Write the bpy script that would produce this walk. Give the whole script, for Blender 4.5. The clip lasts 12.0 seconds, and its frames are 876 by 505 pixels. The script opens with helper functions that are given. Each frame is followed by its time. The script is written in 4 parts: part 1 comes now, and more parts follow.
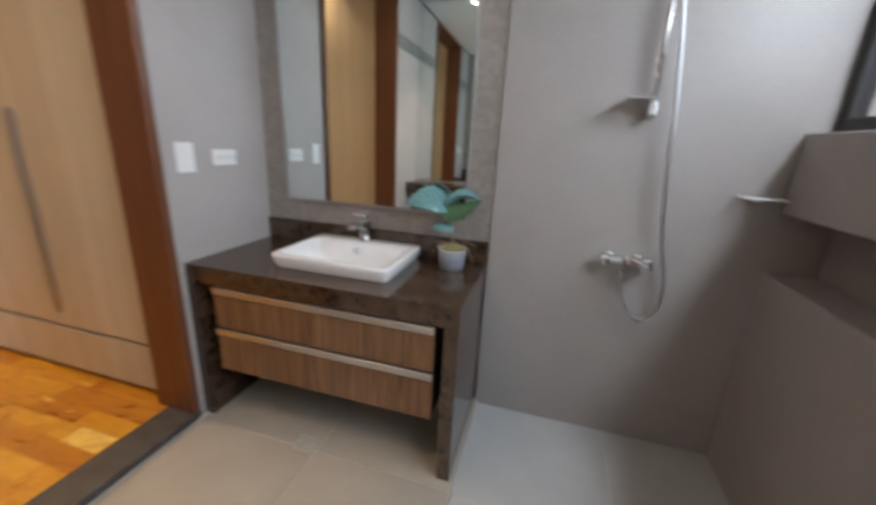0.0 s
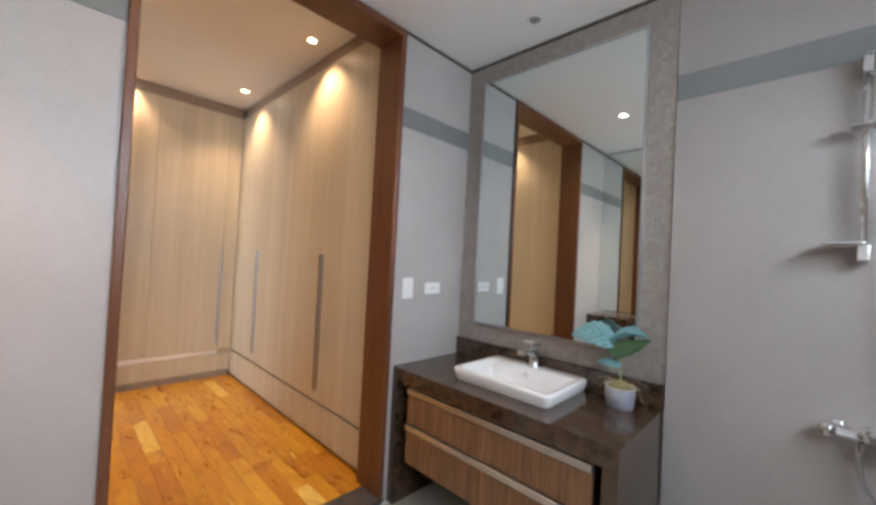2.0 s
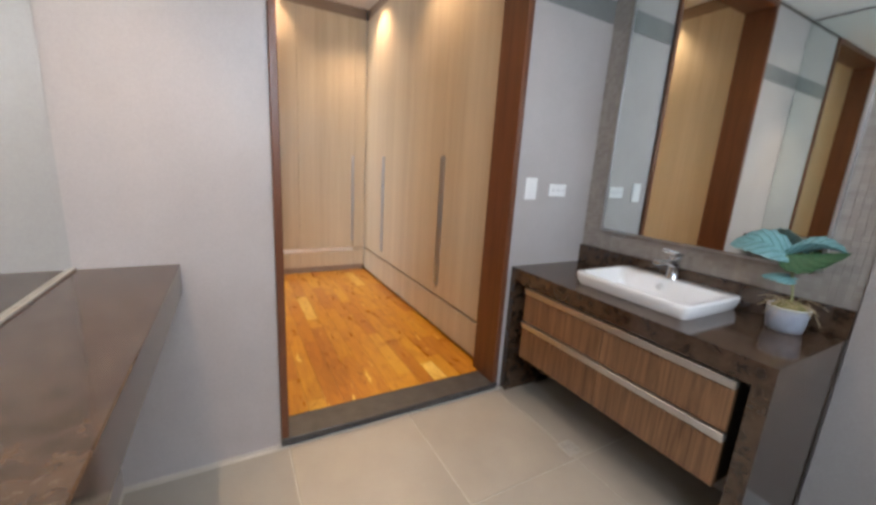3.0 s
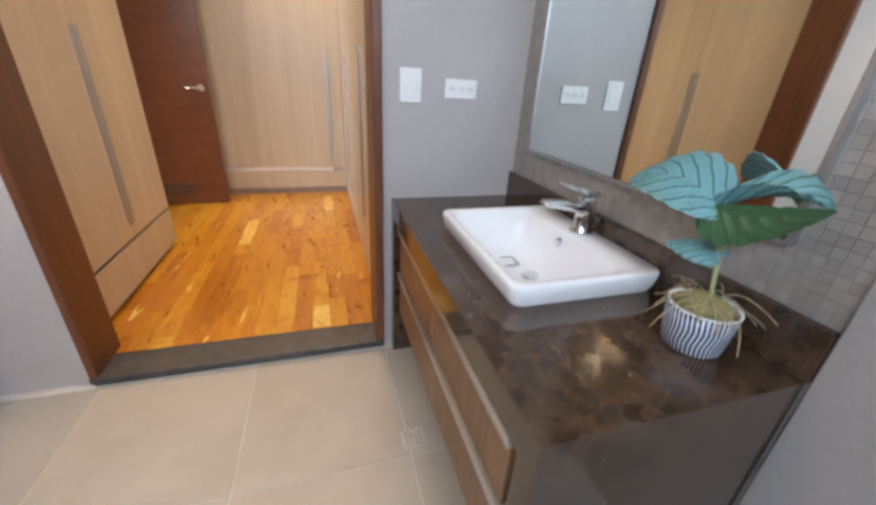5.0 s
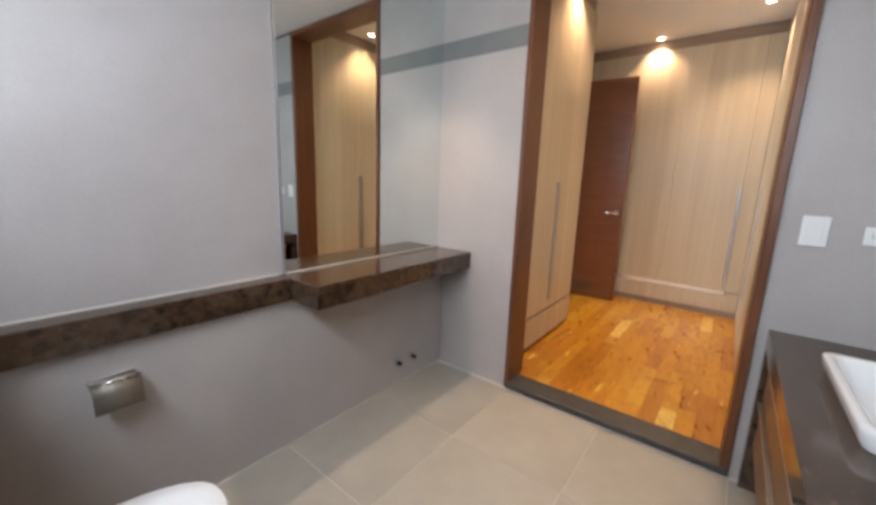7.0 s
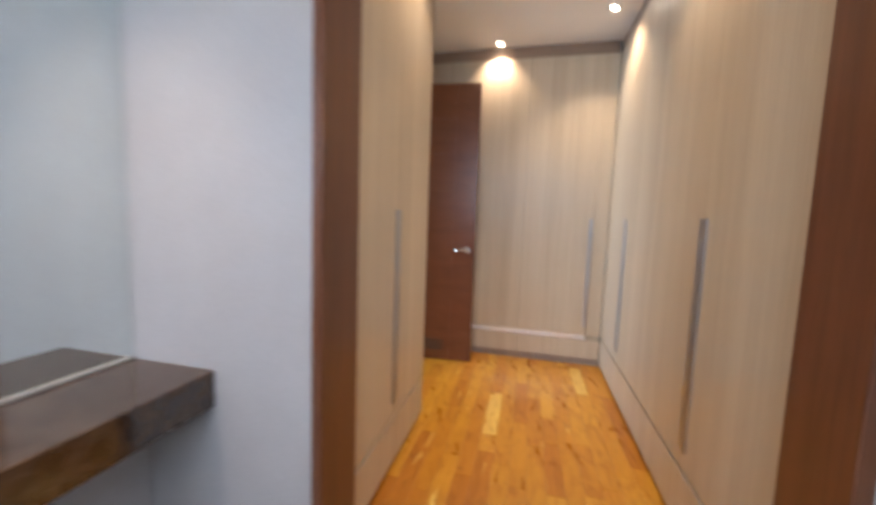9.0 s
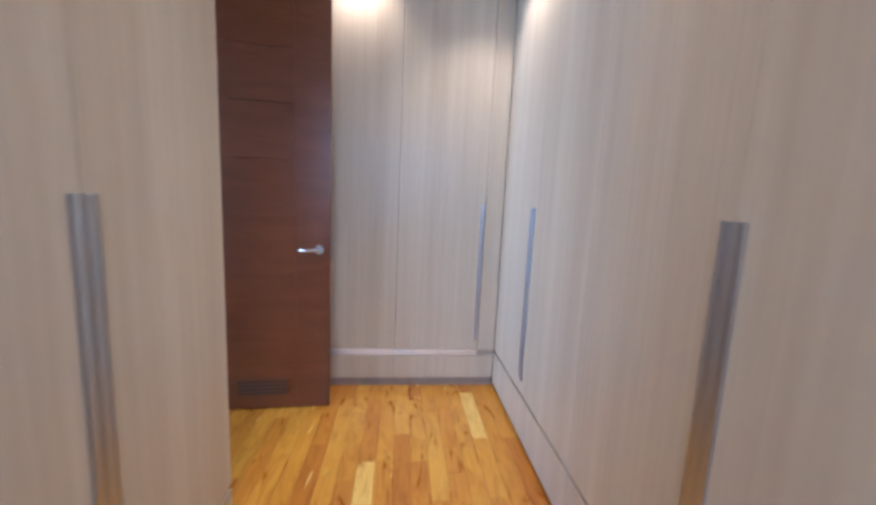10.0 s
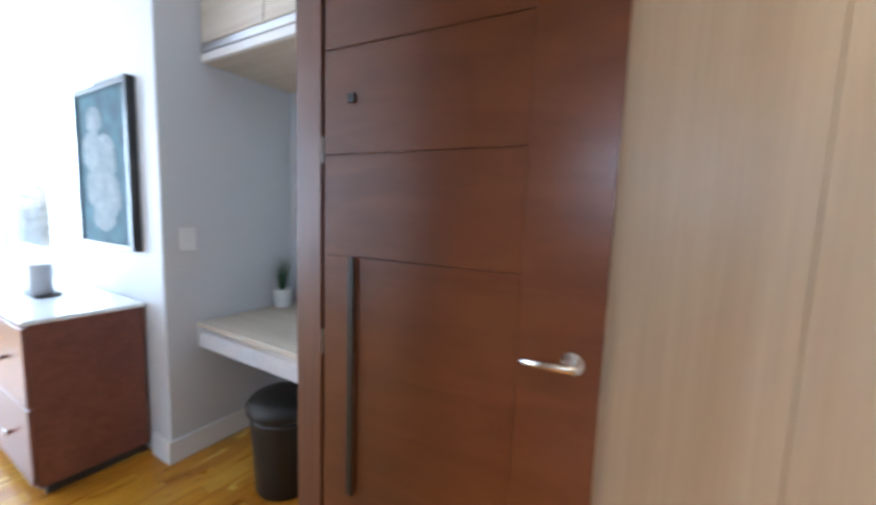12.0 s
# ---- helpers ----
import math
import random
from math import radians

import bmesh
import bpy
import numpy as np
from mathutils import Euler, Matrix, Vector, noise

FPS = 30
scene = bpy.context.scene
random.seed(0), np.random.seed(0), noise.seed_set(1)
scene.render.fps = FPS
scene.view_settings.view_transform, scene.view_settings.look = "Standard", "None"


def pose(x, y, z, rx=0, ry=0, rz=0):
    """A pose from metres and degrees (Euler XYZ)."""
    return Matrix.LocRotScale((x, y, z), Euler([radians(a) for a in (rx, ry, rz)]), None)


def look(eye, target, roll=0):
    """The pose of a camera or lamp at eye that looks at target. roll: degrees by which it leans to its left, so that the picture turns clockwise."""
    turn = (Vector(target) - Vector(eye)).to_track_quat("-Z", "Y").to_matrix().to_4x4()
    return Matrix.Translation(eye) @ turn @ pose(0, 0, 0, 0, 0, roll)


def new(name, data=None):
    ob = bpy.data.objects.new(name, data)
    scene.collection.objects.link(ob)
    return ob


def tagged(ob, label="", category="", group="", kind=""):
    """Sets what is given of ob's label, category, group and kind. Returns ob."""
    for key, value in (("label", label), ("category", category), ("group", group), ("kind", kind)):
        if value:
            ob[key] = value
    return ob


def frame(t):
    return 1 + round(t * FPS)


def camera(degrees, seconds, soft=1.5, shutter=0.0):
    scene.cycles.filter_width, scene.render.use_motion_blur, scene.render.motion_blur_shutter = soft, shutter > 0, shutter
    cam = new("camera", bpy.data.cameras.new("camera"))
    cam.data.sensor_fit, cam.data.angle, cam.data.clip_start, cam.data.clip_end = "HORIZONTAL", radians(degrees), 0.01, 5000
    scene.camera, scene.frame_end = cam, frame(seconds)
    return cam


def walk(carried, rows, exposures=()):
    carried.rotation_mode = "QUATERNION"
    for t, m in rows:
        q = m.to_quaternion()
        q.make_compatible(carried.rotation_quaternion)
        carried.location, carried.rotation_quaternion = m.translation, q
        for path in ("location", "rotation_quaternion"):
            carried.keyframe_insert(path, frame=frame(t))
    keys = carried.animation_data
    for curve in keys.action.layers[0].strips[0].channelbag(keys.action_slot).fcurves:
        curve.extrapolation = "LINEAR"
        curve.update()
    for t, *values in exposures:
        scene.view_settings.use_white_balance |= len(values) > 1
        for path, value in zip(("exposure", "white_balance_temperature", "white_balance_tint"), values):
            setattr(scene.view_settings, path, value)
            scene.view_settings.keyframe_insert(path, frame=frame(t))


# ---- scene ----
cam = camera(98.9, 12.0, soft=3.0, shutter=0.4)
PATH = [
    (0, (3.311, 3.089, 1.354), (2.797, 4.936, 0.786), 2.9),
    (0.5, (3.426, 2.961, 1.412), (2.287, 4.565, 1.052), 3.4),
    (1, (3.513, 2.919, 1.442), (2.179, 4.395, 1.229), 3.5),
    (1.5, (3.561, 2.901, 1.461), (2.208, 4.374, 1.436), 3.5),
    (2, (3.519, 2.874, 1.42), (2.12, 4.302, 1.455), 3.0),
    (2.5, (3.507, 2.839, 1.32), (1.879, 3.981, 1.106), 3.0),
    (2.7, (3.493, 2.83, 1.318), (1.814, 3.873, 1.013), 3.0),
    (4.5, (3.392, 3.716, 1.238), (1.702, 4.397, 0.413), 3.4),
    (5, (3.382, 4.018, 1.258), (1.649, 4.572, 0.426), 3.3),
    (5.5, (3.566, 4.203, 1.311), (1.715, 4.325, 0.565), 2.7),
    (6, (3.785, 4.147, 1.344), (1.974, 3.62, 0.677), 2.4),
    (6.5, (3.93, 4.098, 1.368), (2.273, 3.129, 0.809), 2.1),
    (7, (4.001, 4.096, 1.392), (2.453, 2.887, 1.015), 1.9),
    (7.2, (3.966, 4.092, 1.414), (2.414, 2.864, 1.126), 1.7),
    (8.8, (2.923, 3.513, 1.38), (1.038, 2.844, 1.347), 1.9),
    (9, (2.703, 3.561, 1.378), (0.765, 3.101, 1.192), 2.0),
    (9.5, (2.2, 3.589, 1.391), (0.226, 3.568, 1.074), 2.5),
    (10, (1.71, 3.537, 1.427), (-0.261, 3.737, 1.152), 2.6),
    (10.5, (1.236, 3.576, 1.459), (-0.737, 3.796, 1.218), 2.4),
    (11, (0.829, 3.516, 1.449), (-1.157, 3.544, 1.214), 2.6),
    (11.5, (0.486, 3.316, 1.462), (-1.45, 2.879, 1.213), 2.6),
    (12, (0.287, 3.19, 1.45), (-1.432, 2.189, 1.239), 2.0),
]
EXPOSURES = [(0.0, -0.12, 7150, 18.5), (0.7, 0.03, 7050, 18.5), (2.5, 0.0, 7050, 18.5), (4.5, 0.22, 6600, 18.5), (6.0, 0.12, 7000, 17.5), (7.0, 0.02, 7100, 18.5), (9.0, 0.05, 6000, 15.5), (9.5, 0.15, 5550, 12.5), (10.0, 0.08, 4650, 14.5), (10.5, 0.02, 4700, 14.5), (11.0, -0.04, 5350, 13.5), (11.4, -0.02, 5650, 13.5), (12.0, 0.07, 5850, 13.5)]
walk(cam, [(t, look(eye, target, roll)) for t, eye, target, roll in PATH], EXPOSURES)

# ---- world and light ----
world = bpy.data.worlds.new("sky")
scene.world = world
world.use_nodes = True
wn = world.node_tree.nodes
sky = wn.new("ShaderNodeTexSky")
sky.sky_type, sky.sun_disc = "NISHITA", False
sky.sun_elevation, sky.sun_rotation = radians(50), radians(150)
wn["Background"].inputs[1].default_value = 0.12
world.node_tree.links.new(sky.outputs[0], wn["Background"].inputs[0])
sun = new("sun", bpy.data.lights.new("sun", "SUN"))
sun.data.energy, sun.data.angle, sun.data.color = 2.0, radians(0.5), (1.0, 0.95, 0.88)
sun.matrix_world = look((4, -6, 9), (0.5, -1, 0))


def area_lamp(name, eye, target, w, h, watts, colour):
    lamp = new(name, bpy.data.lights.new(name, "AREA"))
    lamp.data.shape, lamp.data.size, lamp.data.size_y = "RECTANGLE", w, h
    lamp.data.energy, lamp.data.color = watts, colour
    lamp.matrix_world = look(eye, target)
    return lamp


WARM, NEUTRAL, DAY = (1.0, 0.735, 0.47), (1.0, 0.79, 0.57), (0.67, 0.845, 1.0)
area_lamp("daylight_bath", (4.43, 3.45, 2.12), (3.3, 3.45, 0.75), 1.75, 0.14, 42, DAY)
# Fill lamp added in the bath window, tilted up to brighten the ceiling.
area_lamp("daylight_bath_fill", (4.42, 3.6, 1.86), (2.4, 3.6, 2.15), 2.0, 0.6, 7.5, DAY)
# Shines in through the unseen south window, whose place is assumed.
area_lamp("daylight_bedroom", (1.1, -3.0, 1.5), (1.1, 0, 1.5), 3.2, 2.3, 320, DAY)
area_lamp("daylight_garden", (-1.0, -1.3, 2.03), (0.5, -1.3, 1.7), 2.7, 0.85, 95, DAY)


# ---- materials ----
def mat(name, base, rough=0.5, metal=0.0):
    m = bpy.data.materials.new(name)
    m.use_nodes = True
    b = m.node_tree.nodes["Principled BSDF"]
    b.inputs["Base Color"].default_value = (*base, 1)
    b.inputs["Roughness"].default_value, b.inputs["Metallic"].default_value = rough, metal
    return m, m.node_tree.nodes, m.node_tree.links, b


def mapping(n, l, scale, coord="Object"):
    tc, mp = n.new("ShaderNodeTexCoord"), n.new("ShaderNodeMapping")
    mp.inputs["Scale"].default_value = scale
    l.new(tc.outputs[coord], mp.inputs["Vector"])
    return mp.outputs["Vector"]


def noise_tex(n, l, vec, scale, detail=5.0, rough=0.6, distort=0.0):
    t = n.new("ShaderNodeTexNoise")
    t.inputs["Scale"].default_value, t.inputs["Detail"].default_value = scale, detail
    t.inputs["Roughness"].default_value, t.inputs["Distortion"].default_value = rough, distort
    l.new(vec, t.inputs["Vector"])
    return t.outputs["Fac"]


def ramp(n, l, fac, stops, constant=False):
    r = n.new("ShaderNodeValToRGB")
    r.color_ramp.interpolation = "CONSTANT" if constant else "LINEAR"
    while len(r.color_ramp.elements) < len(stops):
        r.color_ramp.elements.new(0.5)
    for e, (p, c) in zip(r.color_ramp.elements, stops):
        e.position, e.color = p, (*c, 1)
    l.new(fac, r.inputs["Fac"])
    return r.outputs["Color"]


def mix(n, l, a, b, fac, mode="MIX"):
    x = n.new("ShaderNodeMix")
    x.data_type, x.blend_type = "RGBA", mode
    for sock, v in ((x.inputs[6], a), (x.inputs[7], b), (x.inputs[0], fac)):
        if isinstance(v, tuple):
            sock.default_value = (*v, 1)
        elif isinstance(v, (int, float)):
            sock.default_value = v
        else:
            l.new(v, sock)
    return x.outputs[2]


def bump(n, l, b, height, strength, dist=0.002):
    x = n.new("ShaderNodeBump")
    x.inputs["Strength"].default_value, x.inputs["Distance"].default_value = strength, dist
    l.new(height, x.inputs["Height"])
    l.new(x.outputs["Normal"], b.inputs["Normal"])


def gloss_range(n, l, b, fac, lo, hi):
    r = n.new("ShaderNodeMapRange")
    r.inputs["To Min"].default_value, r.inputs["To Max"].default_value = lo, hi
    l.new(fac, r.inputs["Value"])
    l.new(r.outputs["Result"], b.inputs["Roughness"])


def speckled(name, c1, c2, scale=3.0, rough=(0.4, 0.55), fine=120.0, bumps=0.05):
    """Stone, tile, plaster and paint: broad clouds and fine grain."""
    m, n, l, b = mat(name, c1)
    v = mapping(n, l, (1, 1, 1))
    broad, grain = noise_tex(n, l, v, scale), noise_tex(n, l, v, fine, 3.0)
    col = ramp(n, l, broad, [(0.35, c1), (0.65, c2)])
    col = mix(n, l, col, ramp(n, l, grain, [(0.3, (0.86, 0.86, 0.86)), (0.7, (1, 1, 1))]), 0.6, "MULTIPLY")
    l.new(col, b.inputs["Base Color"])
    gloss_range(n, l, b, broad, *rough)
    bump(n, l, b, grain, bumps)
    return m


def wood(name, dark, light, grain=(30, 30, 1.2), rough=(0.35, 0.5), pieces=None, bumps=0.06, coat=0.0):
    """Wood or veneer: streaks along the axis in which grain is smallest."""
    m, n, l, b = mat(name, light)
    v = mapping(n, l, grain)
    if pieces:
        info, off = n.new("ShaderNodeObjectInfo"), n.new("ShaderNodeVectorMath")
        off.operation = "ADD"
        cxyz = n.new("ShaderNodeCombineXYZ")
        mul = n.new("ShaderNodeMath")
        mul.operation, mul.inputs[1].default_value = "MULTIPLY", 40.0
        l.new(info.outputs["Random"], mul.inputs[0])
        l.new(mul.outputs[0], cxyz.inputs[2])
        l.new(v, off.inputs[0])
        l.new(cxyz.outputs[0], off.inputs[1])
        v = off.outputs[0]
    streak = noise_tex(n, l, v, 1.0, 6.0, 0.62, 0.8)
    broad = noise_tex(n, l, mapping(n, l, tuple(g * 0.12 for g in grain)), 1.0, 3.0, 0.5, 0.4)
    col = ramp(n, l, streak, [(0.32, dark), (0.62, light)])
    if pieces:
        tone = ramp(n, l, info.outputs["Random"], pieces)
        col = mix(n, l, col, tone, 0.72)
        col = mix(n, l, col, ramp(n, l, streak, [(0.3, (0.62, 0.5, 0.4)), (0.6, (1, 1, 1))]), 0.75, "MULTIPLY")
    col = mix(n, l, col, ramp(n, l, broad, [(0.3, (0.82, 0.80, 0.78)), (0.7, (1, 1, 1))]), 0.8, "MULTIPLY")
    l.new(col, b.inputs["Base Color"])
    gloss_range(n, l, b, streak, *rough)
    b.inputs["Coat Weight"].default_value, b.inputs["Coat Roughness"].default_value = coat, 0.15
    bump(n, l, b, streak, bumps, 0.001)
    return m


def marble(name):
    """Polished brown marble: dark pebbles in a paler, veined ground."""
    m, n, l, b = mat(name, (0.08, 0.05, 0.035))
    v = mapping(n, l, (1, 1, 1))
    warp = n.new("ShaderNodeTexNoise")
    warp.inputs["Scale"].default_value, warp.inputs["Detail"].default_value = 16.0, 4.0
    l.new(v, warp.inputs["Vector"])
    add = n.new("ShaderNodeVectorMath")
    add.operation, add.inputs[2].default_value = "MULTIPLY_ADD", (0, 0, 0)
    add.inputs[1].default_value = (0.07, 0.07, 0.07)
    l.new(warp.outputs["Color"], add.inputs[0])
    l.new(v, add.inputs[2])
    vor = n.new("ShaderNodeTexVoronoi")
    vor.feature, vor.inputs["Scale"].default_value = "SMOOTH_F1", 21.0
    vor.inputs["Smoothness"].default_value = 0.35
    l.new(add.outputs[0], vor.inputs["Vector"])
    cloud, blot = noise_tex(n, l, v, 7.0, 4.0, 0.6, 0.5), noise_tex(n, l, v, 60.0, 6.0, 0.7, 0.3)
    col = ramp(n, l, vor.outputs["Distance"], [(0.12, (0.034, 0.017, 0.010)), (0.42, (0.050, 0.027, 0.016)), (0.72, (0.074, 0.043, 0.026))])
    col = mix(n, l, col, ramp(n, l, cloud, [(0.35, (0.70, 0.67, 0.65)), (0.62, (1.0, 1.0, 1.0))]), 0.8, "MULTIPLY")
    patch = noise_tex(n, l, v, 34.0, 5.0, 0.6, 0.4)
    col = mix(n, l, col, (0.105, 0.070, 0.043), ramp(n, l, patch, [(0.50, (0, 0, 0)), (0.74, (0.42, 0.42, 0.42))]))
    col = mix(n, l, col, (0.20, 0.15, 0.10), ramp(n, l, blot, [(0.58, (0, 0, 0)), (0.74, (0.45, 0.45, 0.45))]))
    l.new(col, b.inputs["Base Color"])
    b.inputs["IOR"].default_value = 1.74
    gloss_range(n, l, b, cloud, 0.08, 0.15)
    return m


def laminate(name, dark, light, rough=(0.32, 0.40)):
    """Smooth wood-effect laminate: broad soft upright bands and a faint fine grain."""
    m, n, l, b = mat(name, light)
    v = mapping(n, l, (9, 9, 0.22))
    bands = noise_tex(n, l, v, 1.0, 2.0, 0.5, 0.3)
    fine = noise_tex(n, l, mapping(n, l, (70, 70, 1.6)), 1.0, 4.0, 0.55, 0.5)
    flecks = noise_tex(n, l, mapping(n, l, (150, 150, 9)), 1.0, 2.0, 0.5)
    col = ramp(n, l, bands, [(0.33, dark), (0.66, light)])
    col = mix(n, l, col, ramp(n, l, fine, [(0.34, (0.90, 0.885, 0.87)), (0.64, (1, 1, 1))]), 0.75, "MULTIPLY")
    col = mix(n, l, col, ramp(n, l, flecks, [(0.3, (0.94, 0.935, 0.93)), (0.5, (1, 1, 1))]), 0.7, "MULTIPLY")
    l.new(col, b.inputs["Base Color"])
    gloss_range(n, l, b, bands, *rough)
    bump(n, l, b, fine, 0.015, 0.0006)
    return m


def plank_mat(name, islands=False, pale=False):
    """Lacquered amber hardwood: a tone for each board, pale wavy sapwood, dark knots and grain."""
    m, n, l, b = mat(name, (0.5, 0.25, 0.03))
    src = n.new("ShaderNodeNewGeometry").outputs["Random Per Island"] if islands else n.new("ShaderNodeObjectInfo").outputs["Random"]
    cxyz, mul = n.new("ShaderNodeCombineXYZ"), n.new("ShaderNodeMath")
    mul.operation, mul.inputs[1].default_value = "MULTIPLY", 37.0
    l.new(src, mul.inputs[0])
    l.new(mul.outputs[0], cxyz.inputs[2])

    def shifted(scale):
        off = n.new("ShaderNodeVectorMath")
        off.operation = "ADD"
        l.new(mapping(n, l, scale), off.inputs[0])
        l.new(cxyz.outputs[0], off.inputs[1])
        return off.outputs[0]
    grain = noise_tex(n, l, shifted((3.5, 60, 60)), 1.0, 5.0, 0.6, 0.6)
    cloud = noise_tex(n, l, shifted((4.0, 13, 13)), 1.0, 3.0, 0.55, 1.2)
    sap = noise_tex(n, l, shifted((2.2, 17, 17)), 1.0, 2.0, 0.45, 1.0)
    knot = noise_tex(n, l, shifted((7, 20, 20)), 1.0, 3.0, 0.55, 1.4)
    tone = ramp(n, l, src, [(0.0, (0.40, 0.150, 0.012)), (0.22, (0.46, 0.192, 0.015)), (0.55, (0.51, 0.236, 0.018)), (0.85, (0.55, 0.274, 0.025)), (1.0, (0.59, 0.322, 0.042))])
    if pale:
        tone = ramp(n, l, src, [(0.0, (0.64, 0.40, 0.075)), (1.0, (0.72, 0.49, 0.12))])
    col = mix(n, l, tone, ramp(n, l, cloud, [(0.28, (0.66, 0.50, 0.36)), (0.50, (1, 1, 1)), (0.72, (1.12, 1.18, 1.3))]), 0.85, "MULTIPLY")
    col = mix(n, l, col, ramp(n, l, grain, [(0.32, (0.80, 0.70, 0.6)), (0.58, (1, 1, 1))]), 0.6, "MULTIPLY")
    col = mix(n, l, col, (0.76, 0.53, 0.14), ramp(n, l, sap, [(0.68, (0, 0, 0)), (0.715, (0.85, 0.85, 0.85))]))
    col = mix(n, l, col, (0.16, 0.045, 0.006), ramp(n, l, knot, [(0.66, (0, 0, 0)), (0.74, (0.8, 0.8, 0.8))]))
    l.new(col, b.inputs["Base Color"])
    gloss_range(n, l, b, cloud, 0.24, 0.34)
    b.inputs["Coat Weight"].default_value, b.inputs["Coat Roughness"].default_value = 0.12, 0.16
    bump(n, l, b, grain, 0.05, 0.0008)
    return m


def plain(name, base, rough=0.5, metal=0.0, grain=60.0, depth=0.12):
    m, n, l, b = mat(name, base, rough, metal)
    g = noise_tex(n, l, mapping(n, l, (1, 1, 1)), grain, 4.0)
    dark = tuple(c * (1 - depth) for c in base)
    l.new(ramp(n, l, g, [(0.35, dark), (0.65, base)]), b.inputs["Base Color"])
    gloss_range(n, l, b, g, max(0.03, rough - 0.04), rough + 0.05)
    return m


M = {}
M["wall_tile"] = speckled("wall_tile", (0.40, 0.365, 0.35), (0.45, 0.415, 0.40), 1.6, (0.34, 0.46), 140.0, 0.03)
# Same speckle as wall_tile, about a fifth darker, on shower and window walls.
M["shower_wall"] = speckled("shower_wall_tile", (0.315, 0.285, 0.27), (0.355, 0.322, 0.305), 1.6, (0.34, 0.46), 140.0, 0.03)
M["band"] = speckled("band", (0.165, 0.17, 0.168), (0.20, 0.205, 0.20), 3.0, (0.3, 0.4))
M["floor_tile"] = speckled("floor_tile", (0.315, 0.288, 0.247), (0.37, 0.342, 0.295), 2.2, (0.28, 0.42), 160.0, 0.03)
M["shower_tile"] = speckled("shower_tile", (0.40, 0.40, 0.39), (0.46, 0.46, 0.45), 2.2, (0.25, 0.38), 160.0, 0.03)
M["grout"] = speckled("grout", (0.50, 0.47, 0.42), (0.56, 0.53, 0.48), 6.0, (0.7, 0.85))
M["paint"] = speckled("paint", (0.68, 0.68, 0.68), (0.72, 0.72, 0.72), 1.2, (0.5, 0.6), 200.0, 0.02)
M["ceiling"] = speckled("ceiling_paint", (0.83, 0.825, 0.82), (0.86, 0.855, 0.85), 0.8, (0.6, 0.75), 200.0, 0.02)
M["bed_wall"] = speckled("bedroom_paint", (0.60, 0.61, 0.62), (0.64, 0.65, 0.66), 1.2, (0.5, 0.6), 200.0, 0.02)
M["marble"] = marble("dark_marble")
M["granite"] = speckled("dark_granite", (0.045, 0.042, 0.04), (0.075, 0.07, 0.066), 14.0, (0.25, 0.4), 260.0)
M["oak"] = laminate("oak_laminate", (0.49, 0.416, 0.310), (0.565, 0.493, 0.379))
M["frame_wood"] = wood("stained_frame", (0.11, 0.036, 0.014), (0.16, 0.055, 0.023), (26, 26, 1.6), (0.32, 0.45))
M["door_wood"] = wood("stained_door", (0.120, 0.038, 0.0135), (0.160, 0.054, 0.020), (2.4, 2.4, 11), (0.27, 0.33), bumps=0.0, coat=0.0)
M["walnut"] = wood("walnut_veneer", (0.10, 0.045, 0.02), (0.26, 0.135, 0.066), (60, 60, 2.2), (0.35, 0.5))
M["plank"], M["plank_joined"] = plank_mat("amber_plank"), plank_mat("amber_plank_joined", True)
M["plank_pale"] = plank_mat("pale_sapwood_plank", pale=True)
M["subfloor"] = plain("dark_joint", (0.10, 0.045, 0.015), 0.7)
M["dresser_wood"] = wood("dresser_veneer", (0.15, 0.048, 0.032), (0.21, 0.074, 0.048), (20, 3, 30), (0.3, 0.42))
M["steel"] = plain("brushed_aluminium", (0.60, 0.61, 0.63), 0.36, 1.0, 4.0, 0.06)
M["grip_metal"] = plain("anodised_grip", (0.52, 0.53, 0.56), 0.38, 1.0, 4.0, 0.06)
M["bright_rail"] = plain("polished_aluminium", (0.90, 0.90, 0.90), 0.36, 0.8, 4.0, 0.06)
M["chrome"] = plain("chrome", (0.82, 0.83, 0.84), 0.06, 1.0, 30.0, 0.03)
M["dull_chrome"] = plain("dull_chrome", (0.24, 0.205, 0.17), 0.55, 0.7)
M["nickel"] = plain("satin_nickel", (0.72, 0.70, 0.66), 0.24, 1.0)
M["satin_chrome"] = plain("satin_chrome", (0.86, 0.86, 0.86), 0.26, 1.0, 30.0, 0.03)
M["drain_metal"] = plain("worn_drain_metal", (0.46, 0.44, 0.40), 0.35, 0.3, 90.0, 0.3)
M["ceramic"] = plain("white_ceramic", (0.82, 0.82, 0.82), 0.08, 0.0, 12.0, 0.03)
M["plastic"] = plain("white_plastic", (0.80, 0.80, 0.79), 0.3, 0.0, 30.0, 0.03)
M["slot_grey"] = plain("socket_slot", (0.30, 0.30, 0.30), 0.5)
M["black_metal"] = plain("black_metal", (0.018, 0.018, 0.02), 0.35)
M["black_leather"] = plain("black_leather", (0.012, 0.012, 0.013), 0.45, 0.0, 240.0, 0.4)
